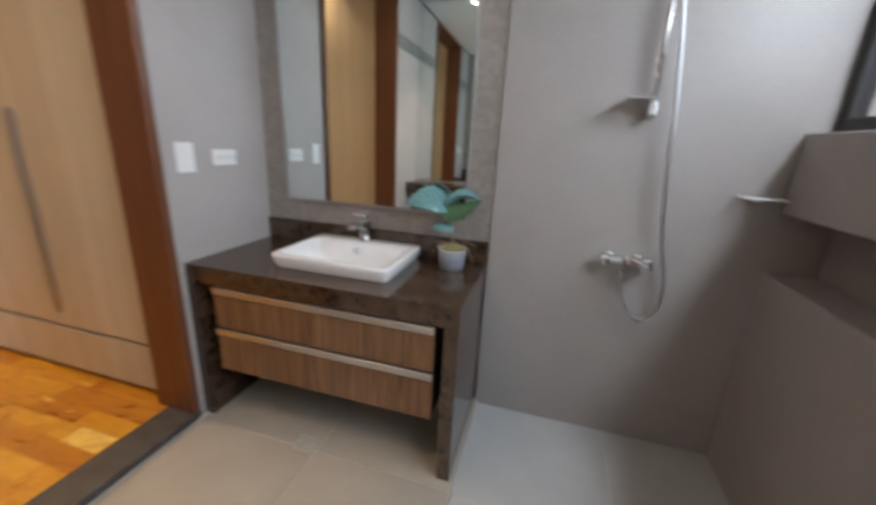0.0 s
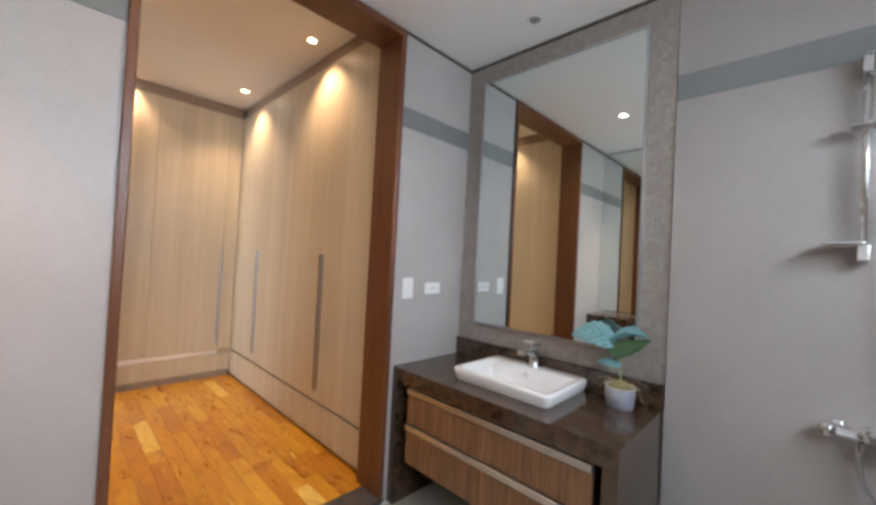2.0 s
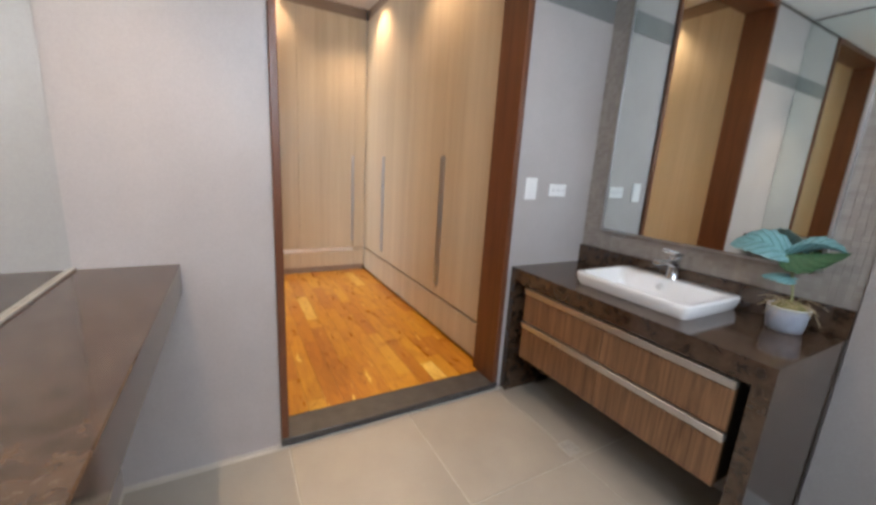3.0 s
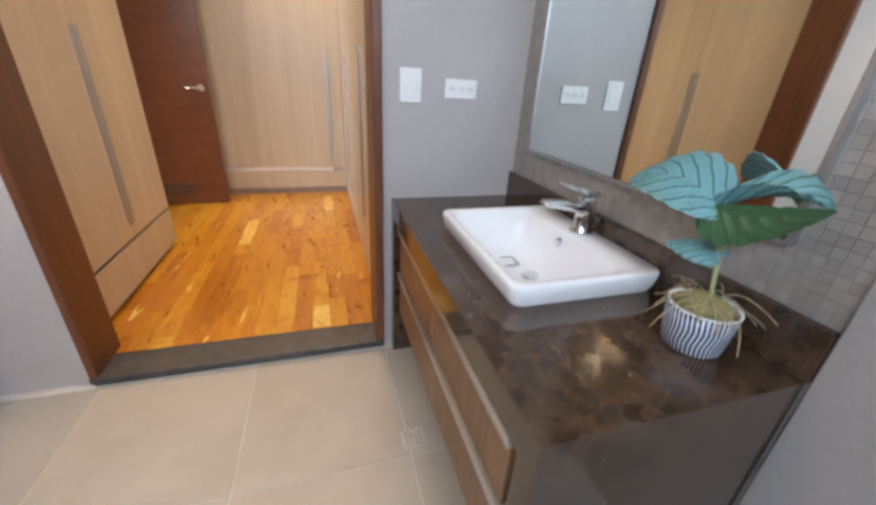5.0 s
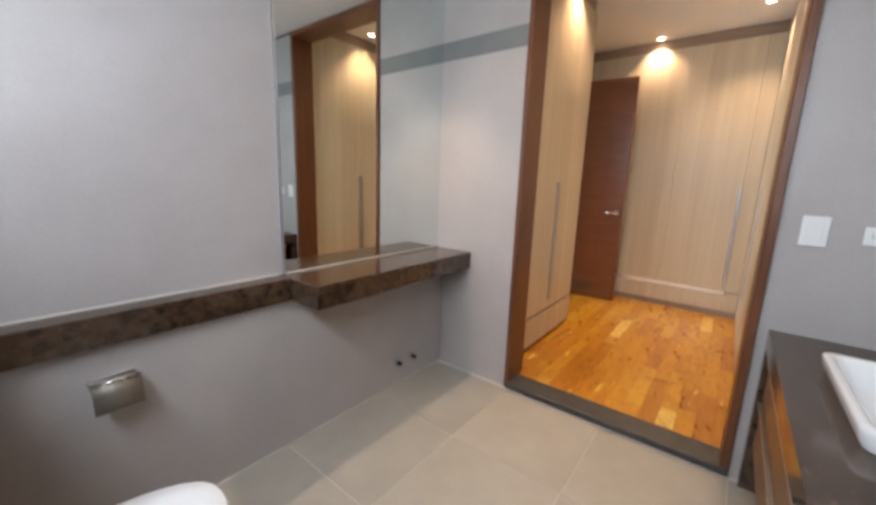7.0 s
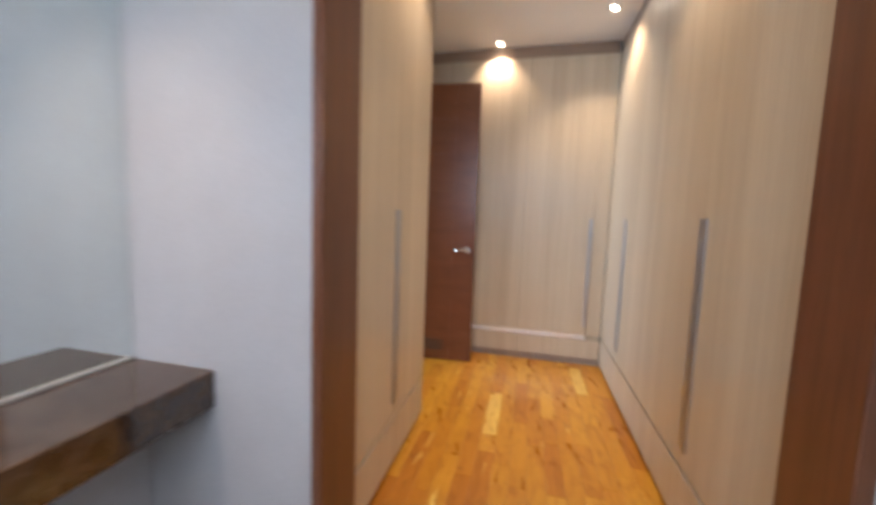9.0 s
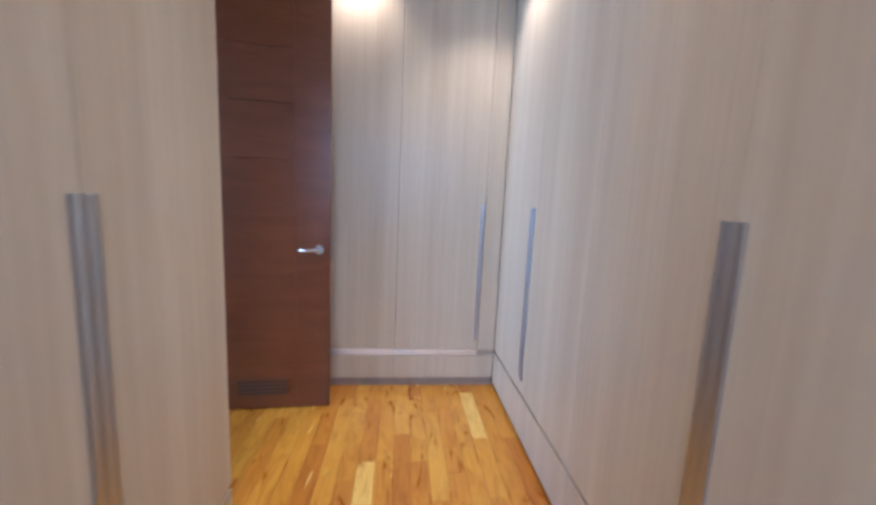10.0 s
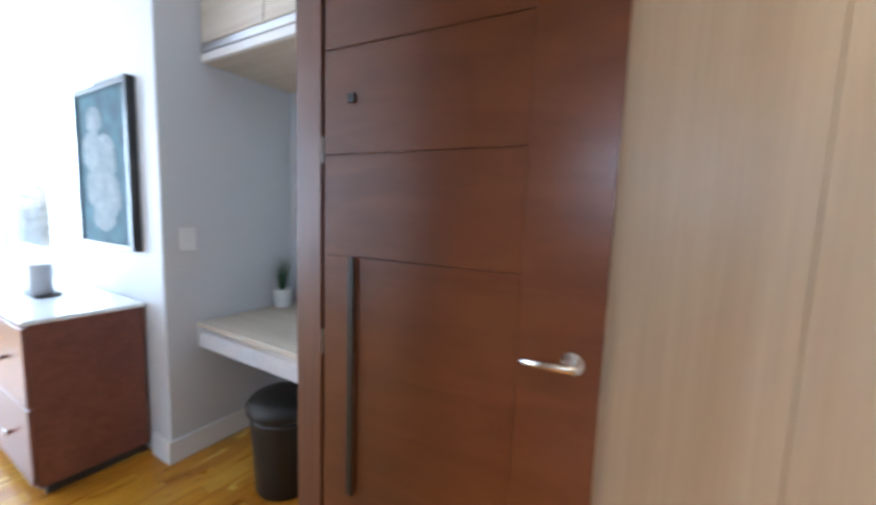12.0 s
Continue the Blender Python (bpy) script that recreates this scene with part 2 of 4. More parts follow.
M["dark_gap"] = plain("dark_gap", (0.05, 0.038, 0.03), 0.7)
M["groove"] = plain("groove_shade", (0.13, 0.10, 0.08), 0.6)
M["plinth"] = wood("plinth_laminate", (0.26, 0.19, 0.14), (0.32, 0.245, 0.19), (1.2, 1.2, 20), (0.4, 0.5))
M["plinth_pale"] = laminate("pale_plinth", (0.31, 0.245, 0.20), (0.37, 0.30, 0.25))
M["sealant"] = plain("grey_sealant", (0.34, 0.33, 0.31), 0.5)
M["gap_shade"] = plain("shadow_gap_shade", (0.10, 0.085, 0.07), 0.7)
M["soil"] = speckled("moss_soil", (0.16, 0.15, 0.05), (0.26, 0.22, 0.09), 30.0, (0.8, 0.95), 120.0, 0.6)
M["twig"] = plain("dry_twig", (0.44, 0.33, 0.20), 0.8, 0.0, 80.0, 0.4)
M["paper"] = speckled("tissue_paper", (0.62, 0.55, 0.46), (0.68, 0.62, 0.54), 30.0, (0.8, 0.95))
M["tray"] = plain("dark_tray", (0.05, 0.045, 0.045), 0.4)
M["candle"] = speckled("grey_candle", (0.42, 0.42, 0.44), (0.5, 0.5, 0.52), 20.0, (0.5, 0.7))
M["marble_top"] = speckled("pale_top", (0.68, 0.72, 0.72), (0.78, 0.80, 0.80), 5.0, (0.12, 0.2))
M["desk_top"] = wood("pale_desk", (0.56, 0.48, 0.38), (0.66, 0.58, 0.48), (30, 1.5, 30), (0.3, 0.42))
M["grey_panel"] = plain("grey_lacquer", (0.62, 0.63, 0.65), 0.35)
M["picture_dark"] = speckled("picture_ground", (0.03, 0.07, 0.09), (0.06, 0.15, 0.18), 8.0, (0.75, 0.9))
M["picture_pale"] = speckled("picture_pale", (0.15, 0.19, 0.20), (0.27, 0.31, 0.32), 14.0, (0.75, 0.9))
M["grass_green"] = plain("shrub_leaf", (0.045, 0.12, 0.02), 0.6)


def mirror_mat():
    m, n, l, b = mat("mirror", (0.83, 0.895, 0.885), 0.012, 1.0)
    return m


def glass_mat():
    m, n, l, b = mat("glass", (0.95, 0.97, 0.97), 0.02)
    b.inputs["Transmission Weight"].default_value, b.inputs["IOR"].default_value = 1.0, 1.45
    return m


def glow_mat(name, colour, strength):
    m, n, l, b = mat(name, (0.8, 0.8, 0.8), 0.4)
    b.inputs["Emission Color"].default_value, b.inputs["Emission Strength"].default_value = (*colour, 1), strength
    return m


def leaf_mat(name, dark, light, vein):
    """A leaf whose stripes fan out from the midrib, by its own UV."""
    m, n, l, b = mat(name, light, 0.42)
    tc, sep = n.new("ShaderNodeUVMap"), n.new("ShaderNodeSeparateXYZ")
    l.new(tc.outputs[0], sep.inputs[0])
    a, s = n.new("ShaderNodeMath"), n.new("ShaderNodeMath")
    a.operation, a.inputs[1].default_value = "MULTIPLY_ADD", 34.0
    l.new(sep.outputs[0], a.inputs[0])
    s.operation = "SINE"
    w = n.new("ShaderNodeMath")
    w.operation, w.inputs[1].default_value = "MULTIPLY", -15.0
    ab = n.new("ShaderNodeMath")
    ab.operation = "ABSOLUTE"
    l.new(sep.outputs[1], ab.inputs[0])
    l.new(ab.outputs[0], w.inputs[0])
    l.new(w.outputs[0], a.inputs[2])
    l.new(a.outputs[0], s.inputs[0])
    col = ramp(n, l, s.outputs[0], [(0.0, light), (0.62, vein), (0.90, dark)])
    col = mix(n, l, col, ramp(n, l, noise_tex(n, l, mapping(n, l, (1, 1, 1)), 40.0), [(0.3, (0.7, 0.7, 0.7)), (0.7, (1, 1, 1))]), 0.6, "MULTIPLY")
    l.new(col, b.inputs["Base Color"])
    bump(n, l, b, s.outputs[0], 0.4, 0.002)
    return m


def pot_mat():
    """White glaze with thin dark upright bars, set out in short rows round the pot."""
    m, n, l, b = mat("striped_glaze", (0.8, 0.8, 0.8), 0.3)
    tc, sep = n.new("ShaderNodeUVMap"), n.new("ShaderNodeSeparateXYZ")
    l.new(tc.outputs[0], sep.inputs[0])

    def math(op, x, y=None):
        k = n.new("ShaderNodeMath")
        k.operation = op
        for i, v in enumerate((x, y)):
            if v is None:
                continue
            if isinstance(v, (int, float)):
                k.inputs[i].default_value = v
            else:
                l.new(v, k.inputs[i])
        return k.outputs[0]
    zig = math("ABSOLUTE", math("SUBTRACT", math("FRACT", math("MULTIPLY", sep.outputs[1], 2.0)), 0.5))
    phase = math("ADD", math("MULTIPLY", sep.outputs[0], 46.0), math("MULTIPLY", zig, 1.1))
    bars = math("GREATER_THAN", math("FRACT", phase), 0.42)
    col = mix(n, l, (0.58, 0.63, 0.71), (0.012, 0.018, 0.04), bars)
    l.new(col, b.inputs["Base Color"])
    return m


def mosaic_mat():
    m, n, l, b = mat("metal_mosaic", (0.4, 0.38, 0.35), 0.3, 0.35)
    geo = n.new("ShaderNodeNewGeometry")
    l.new(ramp(n, l, geo.outputs["Random Per Island"], [(0.0, (0.315, 0.28, 0.255)), (0.5, (0.35, 0.315, 0.285)), (1.0, (0.39, 0.352, 0.322))]), b.inputs["Base Color"])
    gloss_range(n, l, b, geo.outputs["Random Per Island"], 0.30, 0.42)
    return m


M["mirror"], M["glass"], M["mosaic"] = mirror_mat(), glass_mat(), mosaic_mat()
M["glow_warm"], M["glow_white"] = glow_mat("lit_lamp_warm", (1.0, 0.80, 0.55), 30), glow_mat("lit_lamp_white", (1.0, 0.95, 0.88), 30)
M["leaf"] = leaf_mat("striped_leaf", (0.035, 0.135, 0.14), (0.135, 0.315, 0.325), (0.18, 0.385, 0.39))
M["leaf_dark"] = leaf_mat("dark_leaf", (0.018, 0.07, 0.025), (0.028, 0.10, 0.04), (0.04, 0.13, 0.06))
M["pot"] = pot_mat()
M["stalk"] = plain("pale_stalk", (0.34, 0.36, 0.16), 0.5)


# ---- shapes ----
def box(bm, x0, x1, y0, y1, z0, z1, bevel=0.0, seg=1):
    vs = bmesh.ops.create_cube(bm, size=1, matrix=Matrix.Translation(((x0 + x1) / 2, (y0 + y1) / 2, (z0 + z1) / 2)) @ Matrix.Diagonal((x1 - x0, y1 - y0, z1 - z0, 1)))["verts"]
    if bevel:
        edges = list({e for v in vs for e in v.link_edges})
        bmesh.ops.bevel(bm, geom=edges, offset=bevel, segments=seg, affect="EDGES", profile=0.5)
    return bm


def boxes(*specs, bevel=0.0, seg=1):
    bm = bmesh.new()
    for s in specs:
        box(bm, *s, bevel=bevel, seg=seg)
    return bm


def cyl(bm, a, b, r, r2=None, n=20):
    a, b = Vector(a), Vector(b)
    turn = (b - a).to_track_quat("Z", "Y").to_matrix().to_4x4()
    bmesh.ops.create_cone(bm, cap_ends=True, segments=n, radius1=r, radius2=r if r2 is None else r2, depth=(b - a).length,
                          matrix=Matrix.Translation((a + b) / 2) @ turn)
    return bm


def tube(bm, pts, r, n=10, radii=None):
    """A round tube along points."""
    pts = [Vector(p) for p in pts]
    rings, side = [], None
    for i, p in enumerate(pts):
        d = (pts[min(i + 1, len(pts) - 1)] - pts[max(i - 1, 0)]).normalized()
        if side is None:
            side = d.orthogonal().normalized()
        side = (side - d * side.dot(d)).normalized()
        up = d.cross(side)
        rr = radii[i] if radii else r
        rings.append([bm.verts.new(p + (side * math.cos(2 * math.pi * k / n) + up * math.sin(2 * math.pi * k / n)) * rr) for k in range(n)])
    for a, b in zip(rings, rings[1:]):
        for k in range(n):
            bm.faces.new((a[k], a[(k + 1) % n], b[(k + 1) % n], b[k])).smooth = True
    bm.faces.new(rings[0][::-1])
    bm.faces.new(rings[-1])
    return bm


def arc_points(p0, p1, p2, steps=10):
    p0, p1, p2 = Vector(p0), Vector(p1), Vector(p2)
    return [p0 * (1 - t) ** 2 + p1 * 2 * t * (1 - t) + p2 * t * t for t in (i / steps for i in range(steps + 1))]


def lathe(bm, profile, centre=(0, 0), n=40, uv=False):
    """A turned shape from (radius, height) pairs."""
    cx, cy = centre
    rings = [[bm.verts.new((cx + r * math.cos(2 * math.pi * k / n), cy + r * math.sin(2 * math.pi * k / n), z)) for k in range(n)] for r, z in profile]
    layer = bm.loops.layers.uv.verify() if uv else None
    for i, (a, b) in enumerate(zip(rings, rings[1:])):
        for k in range(n):
            f = bm.faces.new((a[k], a[(k + 1) % n], b[(k + 1) % n], b[k]))
            f.smooth = True
            if uv:
                v0, v1 = i / (len(rings) - 1), (i + 1) / (len(rings) - 1)
                for lp, (u, v) in zip(f.loops, ((k / n, v0), ((k + 1) / n, v0), ((k + 1) / n, v1), (k / n, v1))):
                    lp[layer].uv = (u, v)
    bm.faces.new(rings[0][::-1])
    bm.faces.new(rings[-1])
    return bm


def mesh_of(name, bm, material):
    bmesh.ops.recalc_face_normals(bm, faces=bm.faces)
    me = bpy.data.meshes.new(name)
    bm.to_mesh(me)
    bm.free()
    me.materials.append(material)
    return me


def thing(name, loc=(0, 0, 0), label="", category="", group="", rz=0.0):
    ob = new(name)
    ob.empty_display_size = 0.1
    ob.matrix_world = pose(*loc, 0, 0, rz)
    return tagged(ob, label, category, group)


def part(name, bm, material, parent, label=""):
    ob = new(name, mesh_of(name, bm, material))
    ob.parent = parent
    return tagged(ob, label)


def solid(name, bm, material, label="", category="", kind="structure", group=""):
    return tagged(new(name, mesh_of(name, bm, material)), label, category, group, kind)


# ---- the plan ----
WX, NY, BY, BX = 1.81, 4.865, 4.853, 3.075      # west wall, mirror wall, shower wall and where it begins
SY, HY = 2.362, 2.43                           # upper south wall, half wall before it
CEIL, HCEIL, HF = 2.75, 2.955, 0.045           # bath and hall ceilings, hall floor
OY0, OY1 = 3.044, 4.217                        # clear opening from hall to bath
FX, JX = 1.665, 1.61                                    # hall side of the door frame

# ---- setting: bathroom ----
solid("wall_bath_west_south", boxes((1.69, WX, 2.1, 3.012, -0.1, CEIL)), M["wall_tile"], "grey tiled wall beside the door", "wall")
solid("wall_bath_west_north", boxes((1.69, WX, 4.254, 5.0, -0.1, CEIL)), M["wall_tile"], "grey tiled wall with switch and socket", "wall")
solid("wall_bath_north", boxes((WX, BX, NY, 5.0, -0.1, CEIL)), M["wall_tile"], "grey tiled wall behind the vanity", "wall")
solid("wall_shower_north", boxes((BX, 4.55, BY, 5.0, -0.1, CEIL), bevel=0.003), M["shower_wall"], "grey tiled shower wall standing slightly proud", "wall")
solid("wall_bath_south", boxes((1.69, 4.55, 2.1, SY, -0.1, CEIL)), M["wall_tile"], "grey tiled upper wall behind toilet", "wall")
solid("half_wall", boxes((WX, 4.195, SY, HY, -0.1, 0.79)), M["wall_tile"], "grey tiled half wall hiding the cistern", "wall")
WIN = (2.6, 4.851, 1.447, 2.25)
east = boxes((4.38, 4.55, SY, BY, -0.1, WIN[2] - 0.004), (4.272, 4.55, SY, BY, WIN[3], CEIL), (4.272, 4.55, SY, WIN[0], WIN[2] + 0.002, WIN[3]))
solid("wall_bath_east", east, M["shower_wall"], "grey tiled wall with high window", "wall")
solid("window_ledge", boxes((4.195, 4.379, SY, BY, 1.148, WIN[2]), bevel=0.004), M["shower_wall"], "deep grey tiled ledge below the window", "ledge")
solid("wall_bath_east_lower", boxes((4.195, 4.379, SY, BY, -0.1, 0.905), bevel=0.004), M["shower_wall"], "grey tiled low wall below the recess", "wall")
solid("ceiling_bath", boxes((1.67, 4.55, 2.1, 5.0, CEIL, CEIL + 0.1)), M["ceiling"], "plain white bathroom ceiling", "ceiling")
# Solid dark strip, no recess; its colour stands in for the shadow gap.
solid("ceiling_shadow_gap", boxes((WX, WX + 0.012, SY, NY, CEIL - 0.014, CEIL - 0.001), (WX + 0.012, BX, NY - 0.012, NY, CEIL - 0.014, CEIL - 0.001)), M["gap_shade"], "narrow dark strip painted as the ceiling's shadow gap", "trim")
for nm, sp in (("trim_band_west_south", (WX, WX + 0.003, SY, 3.012, 2.19, 2.31)), ("trim_band_west", (WX, WX + 0.003, 4.254, NY, 2.19, 2.31)),
               ("trim_band_shower", (BX + 0.003, 4.27, BY - 0.003, BY, 2.205, 2.325)), ("trim_band_south", (3.043, 4.27, SY, SY + 0.003, 2.19, 2.31))):
    solid(nm, boxes(sp), M["band"], "darker grey tile band across the wall", "trim")

# window over the shower
win = thing("window_1", (4.304, (WIN[0] + WIN[1]) / 2, WIN[2] + 0.001), "black framed high bathroom window, closed", "window")
tagged(win, kind="structure")
w2, wh = (WIN[1] - WIN[0]) / 2, WIN[3] - WIN[2]
part("window_frame", boxes((-0.03, 0.03, -w2, w2, 0, 0.05), (-0.03, 0.03, -w2, w2, wh - 0.05, wh), (-0.03, 0.03, -w2, -w2 + 0.05, 0.05, wh - 0.05), (-0.03, 0.03, w2 - 0.05, w2, 0.05, wh - 0.05),
                           (-0.025, 0.025, -0.03, 0.03, 0.05, wh - 0.05), bevel=0.003), M["black_metal"], win)
for s in (-1, 1):
    pane = part("pane", boxes((-0.003, 0.003, min(s * 0.03, s * (w2 - 0.05)), max(s * 0.03, s * (w2 - 0.05)), 0.05, wh - 0.05)), M["glass"], win)
    pane.visible_shadow = False

# ---- setting: hall and bedroom shells ----
solid("wall_hall_north", boxes((-1.65, 1.69, 4.86, 5.0, -0.1, HCEIL)), M["paint"], "plain wall behind the wardrobes", "wall")
solid("wall_hall_west", boxes((-1.65, -1.52, 0.9, 4.86, -0.1, HCEIL)), M["bed_wall"], "plain wall behind the end wardrobe and desk", "wall")
solid("wall_over_opening", boxes((JX + 0.002, 1.69, 2.1, 4.86, CEIL, HCEIL), (JX + 0.002, 1.69, 2.1, 3.012, -0.1, CEIL), (JX + 0.002, 1.69, 4.254, 4.86, -0.1, CEIL)), M["paint"], "plain wall round the bathroom opening", "wall")
solid("wall_hall_south", boxes((-1.52, -0.695, 2.06, 2.19, -0.1, HCEIL), (0.42, FX, 2.06, 2.19, -0.1, HCEIL), (-0.695, 0.42, 2.06, 2.19, 2.66, HCEIL)), M["bed_wall"], "painted wall with the bedroom doorway", "wall")
solid("ceiling_hall", boxes((-1.65, 1.69, 2.06, 5.0, HCEIL, HCEIL + 0.1)), M["ceiling"], "plain white hall ceiling", "ceiling")
solid("wall_desk_side", boxes((-1.65, -0.645, 0.24, 1.02, -0.1, HCEIL), bevel=0.006), M["bed_wall"], "pale grey painted wall at the desk niche", "wall")
solid("wall_garden_side", boxes((-0.95, -0.645, -3.0, 0.24, -0.1, 0.94), (-0.95, -0.645, -3.0, 0.24, 2.52, HCEIL), (-0.95, -0.645, -3.0, -2.75, 0.94, 2.52)), M["bed_wall"], "pale painted wall below and above the garden window", "wall")
solid("wall_niche_back", boxes((-1.52, -1.42, 1.02, 2.06, -0.1, HCEIL)), M["bed_wall"], "pale painted back wall of the desk niche", "wall")
solid("wall_bedroom_east", boxes((3.4, 3.55, -3.0, 2.06, -0.1, HCEIL)), M["bed_wall"], "plain painted bedroom wall", "wall")
solid("wall_bedroom_north", boxes((FX, 3.4, 2.0, 2.1, -0.1, HCEIL)), M["bed_wall"], "plain painted bedroom wall", "wall")
bw = (-0.55, 2.8, 0.25, 2.65)
solid("wall_bedroom_south", boxes((-0.95, bw[0], -3.12, -3.0, -0.1, HCEIL), (bw[1], 3.55, -3.12, -3.0, -0.1, HCEIL), (bw[0], bw[1], -3.12, -3.0, -0.1, bw[2]), (bw[0], bw[1], -3.12, -3.0, bw[3], HCEIL)), M["bed_wall"], "unseen painted bedroom wall with the assumed window", "wall")
solid("ceiling_bedroom", boxes((-1.65, 3.55, -3.12, 2.06, HCEIL, HCEIL + 0.1)), M["ceiling"], "plain white bedroom ceiling", "ceiling")
# Unseen south window, assumed so that daylight reaches the desk side wall and doorway.
win2 = tagged(thing("window_2", (1.125, -3.06, 0.25), "wide unseen bedroom window, assumed for its daylight", "window"), kind="structure")
part("window_frame", boxes((-1.675, 1.675, -0.03, 0.03, 0, 0.06), (-1.675, 1.675, -0.03, 0.03, 2.34, 2.4), (-1.675, -1.615, -0.03, 0.03, 0.06, 2.34), (1.615, 1.675, -0.03, 0.03, 0.06, 2.34), (-0.03, 0.03, -0.03, 0.03, 0.06, 2.34), bevel=0.004), M["plastic"], win2)
for s in (-1, 1):
    pane = part("pane", boxes((min(s * 0.03, s * 1.615), max(s * 0.03, s * 1.615), -0.003, 0.003, 0.06, 2.34)), M["glass"], win2)
    pane.visible_shadow = False
win3 = tagged(thing("window_3", (-0.87, -1.255, 0.94), "bright garden window above the dresser, closed", "window"), kind="structure")
part("window_frame", boxes((-0.03, 0.03, -1.495, 1.495, 0, 0.05), (-0.03, 0.03, -1.495, 1.495, 1.53, 1.58), (-0.03, 0.03, -1.495, -1.445, 0.05, 1.53), (-0.03, 0.03, 1.445, 1.495, 0.05, 1.53), (-0.025, 0.025, -0.025, 0.025, 0.05, 1.53), bevel=0.004), M["plastic"], win3)
for s in (-1, 1):
    pane = part("pane", boxes((-0.003, 0.003, min(s * 0.025, s * 1.445), max(s * 0.025, s * 1.445), 0.05, 1.53)), M["glass"], win3)
    pane.visible_shadow = False
solid("ground", boxes((-60, 60, -60, 60, -0.4, -0.3)), M["grass_green"], "ground outside the house", "ground")

# door frame of the bathroom opening
fr = tagged(thing("door_frame", (JX, 3.65, 0.0), "reddish brown stained full height door frame", "door frame"), kind="structure")
dx = WX + 0.020 - JX
for nm, sp in (("jamb", (0, dx, 3.012 - 3.65, OY0 - 3.65, HF, CEIL - 0.004)), ("jamb", (0, dx, OY1 - 3.65, 4.254 - 3.65, HF, CEIL - 0.004)), ("head", (0, dx, OY0 - 3.65, OY1 - 3.65, 2.70, CEIL - 0.004))):
    part(nm, boxes(sp, bevel=0.004), M["frame_wood"], fr)
solid("threshold", boxes((FX, 1.835, 3.012, 4.254, 0.018, HF), (FX, 1.818, 3.014, 4.255, -0.02, 0.017), bevel=0.003), M["granite"], "dark granite threshold one step above the tiles", "threshold")

# ---- lamps in the ceilings ----
def downlight(x, y, z, watts, colour, glow, spread=100, blend=0.7):
    lit = watts > 0
    d = thing("downlight", (x, y, z), "small round recessed ceiling downlight, lit" if lit else "small round recessed ceiling downlight, unlit", "downlight", "ceiling downlights")
    ring = bmesh.new()
    lathe(ring, [(0.030, 0.0), (0.030, -0.004), (0.046, -0.004), (0.050, 0.0)], n=28)
    part("trim_ring", ring, M["plastic"], d)
    bulb = bmesh.new()
    cyl(bulb, (0, 0, -0.0035), (0, 0, -0.001), 0.028, n=24)
    part("bulb", bulb, glow if lit else M["slot_grey"], d)
    if lit:
        lamp = new("spot", bpy.data.lights.new("spot", "SPOT"))
        lamp.data.energy, lamp.data.color, lamp.data.spot_size, lamp.data.spot_blend, lamp.data.shadow_soft_size = watts, colour, radians(spread), blend, 0.03
        lamp.matrix_world = look((x, y, z - 0.012), (x, y, 0))
    return d


HALL_W = 62
for lx, ly in ((-0.41, 4.09), (0.93, 4.10), (-0.86, 3.225), (0.86, 3.06)):
    downlight(lx, ly, HCEIL, HALL_W, WARM, M["glow_warm"], 110)
for lx, ly, lw, cone in ((2.36, 3.43, 31, 140), (2.36, 2.52, 100, 72), (2.434, 4.64, 0, 88)):
    downlight(lx, ly, CEIL, lw, NEUTRAL, M["glow_white"], cone)


# ---- vanity ----
VX0, VX1, VY0, VZ = WX, 3.070, 4.293, 0.782
van = thing("vanity_counter", (2.43, 4.58, 0), "dark brown marble vanity counter with waterfall sides", "vanity counter")
ox, oy = 2.43, 4.58
SX0, SX1, SY0, SY1 = 2.165, 2.737, 4.408, 4.840            # basin
hx0, hx1, hy0, hy1, zt = SX0 + 0.038, SX1 - 0.038, SY0 + 0.038, SY1 - 0.105, VZ - 0.082
bm = boxes(*((x0 - ox, x1 - ox, y0 - oy, y1 - oy, z0, VZ) for x0, x1, y0, y1, z0 in (
    (VX0 + 0.001, VX0 + 0.055, VY0, BY - 0.001, 0.0), (VX1 - 0.055, VX1, VY0, BY - 0.001, 0.0),
    (VX0 + 0.055, VX1 - 0.055, VY0, hy0, zt), (VX0 + 0.055, VX1 - 0.055, hy1, BY - 0.001, zt),
    (VX0 + 0.055, hx0, hy0, hy1, zt), (hx1, VX1 - 0.055, hy0, hy1, zt))))
bmesh.ops.remove_doubles(bm, verts=bm.verts, dist=0.0001)
part("worktop", bm, M["marble"], van)
part("backsplash", boxes((VX0 + 0.001 - ox, BX - 0.002 - ox, NY - 0.022 - oy, NY - 0.001 - oy, VZ + 0.001, 0.895), bevel=0.002), M["marble"], van)

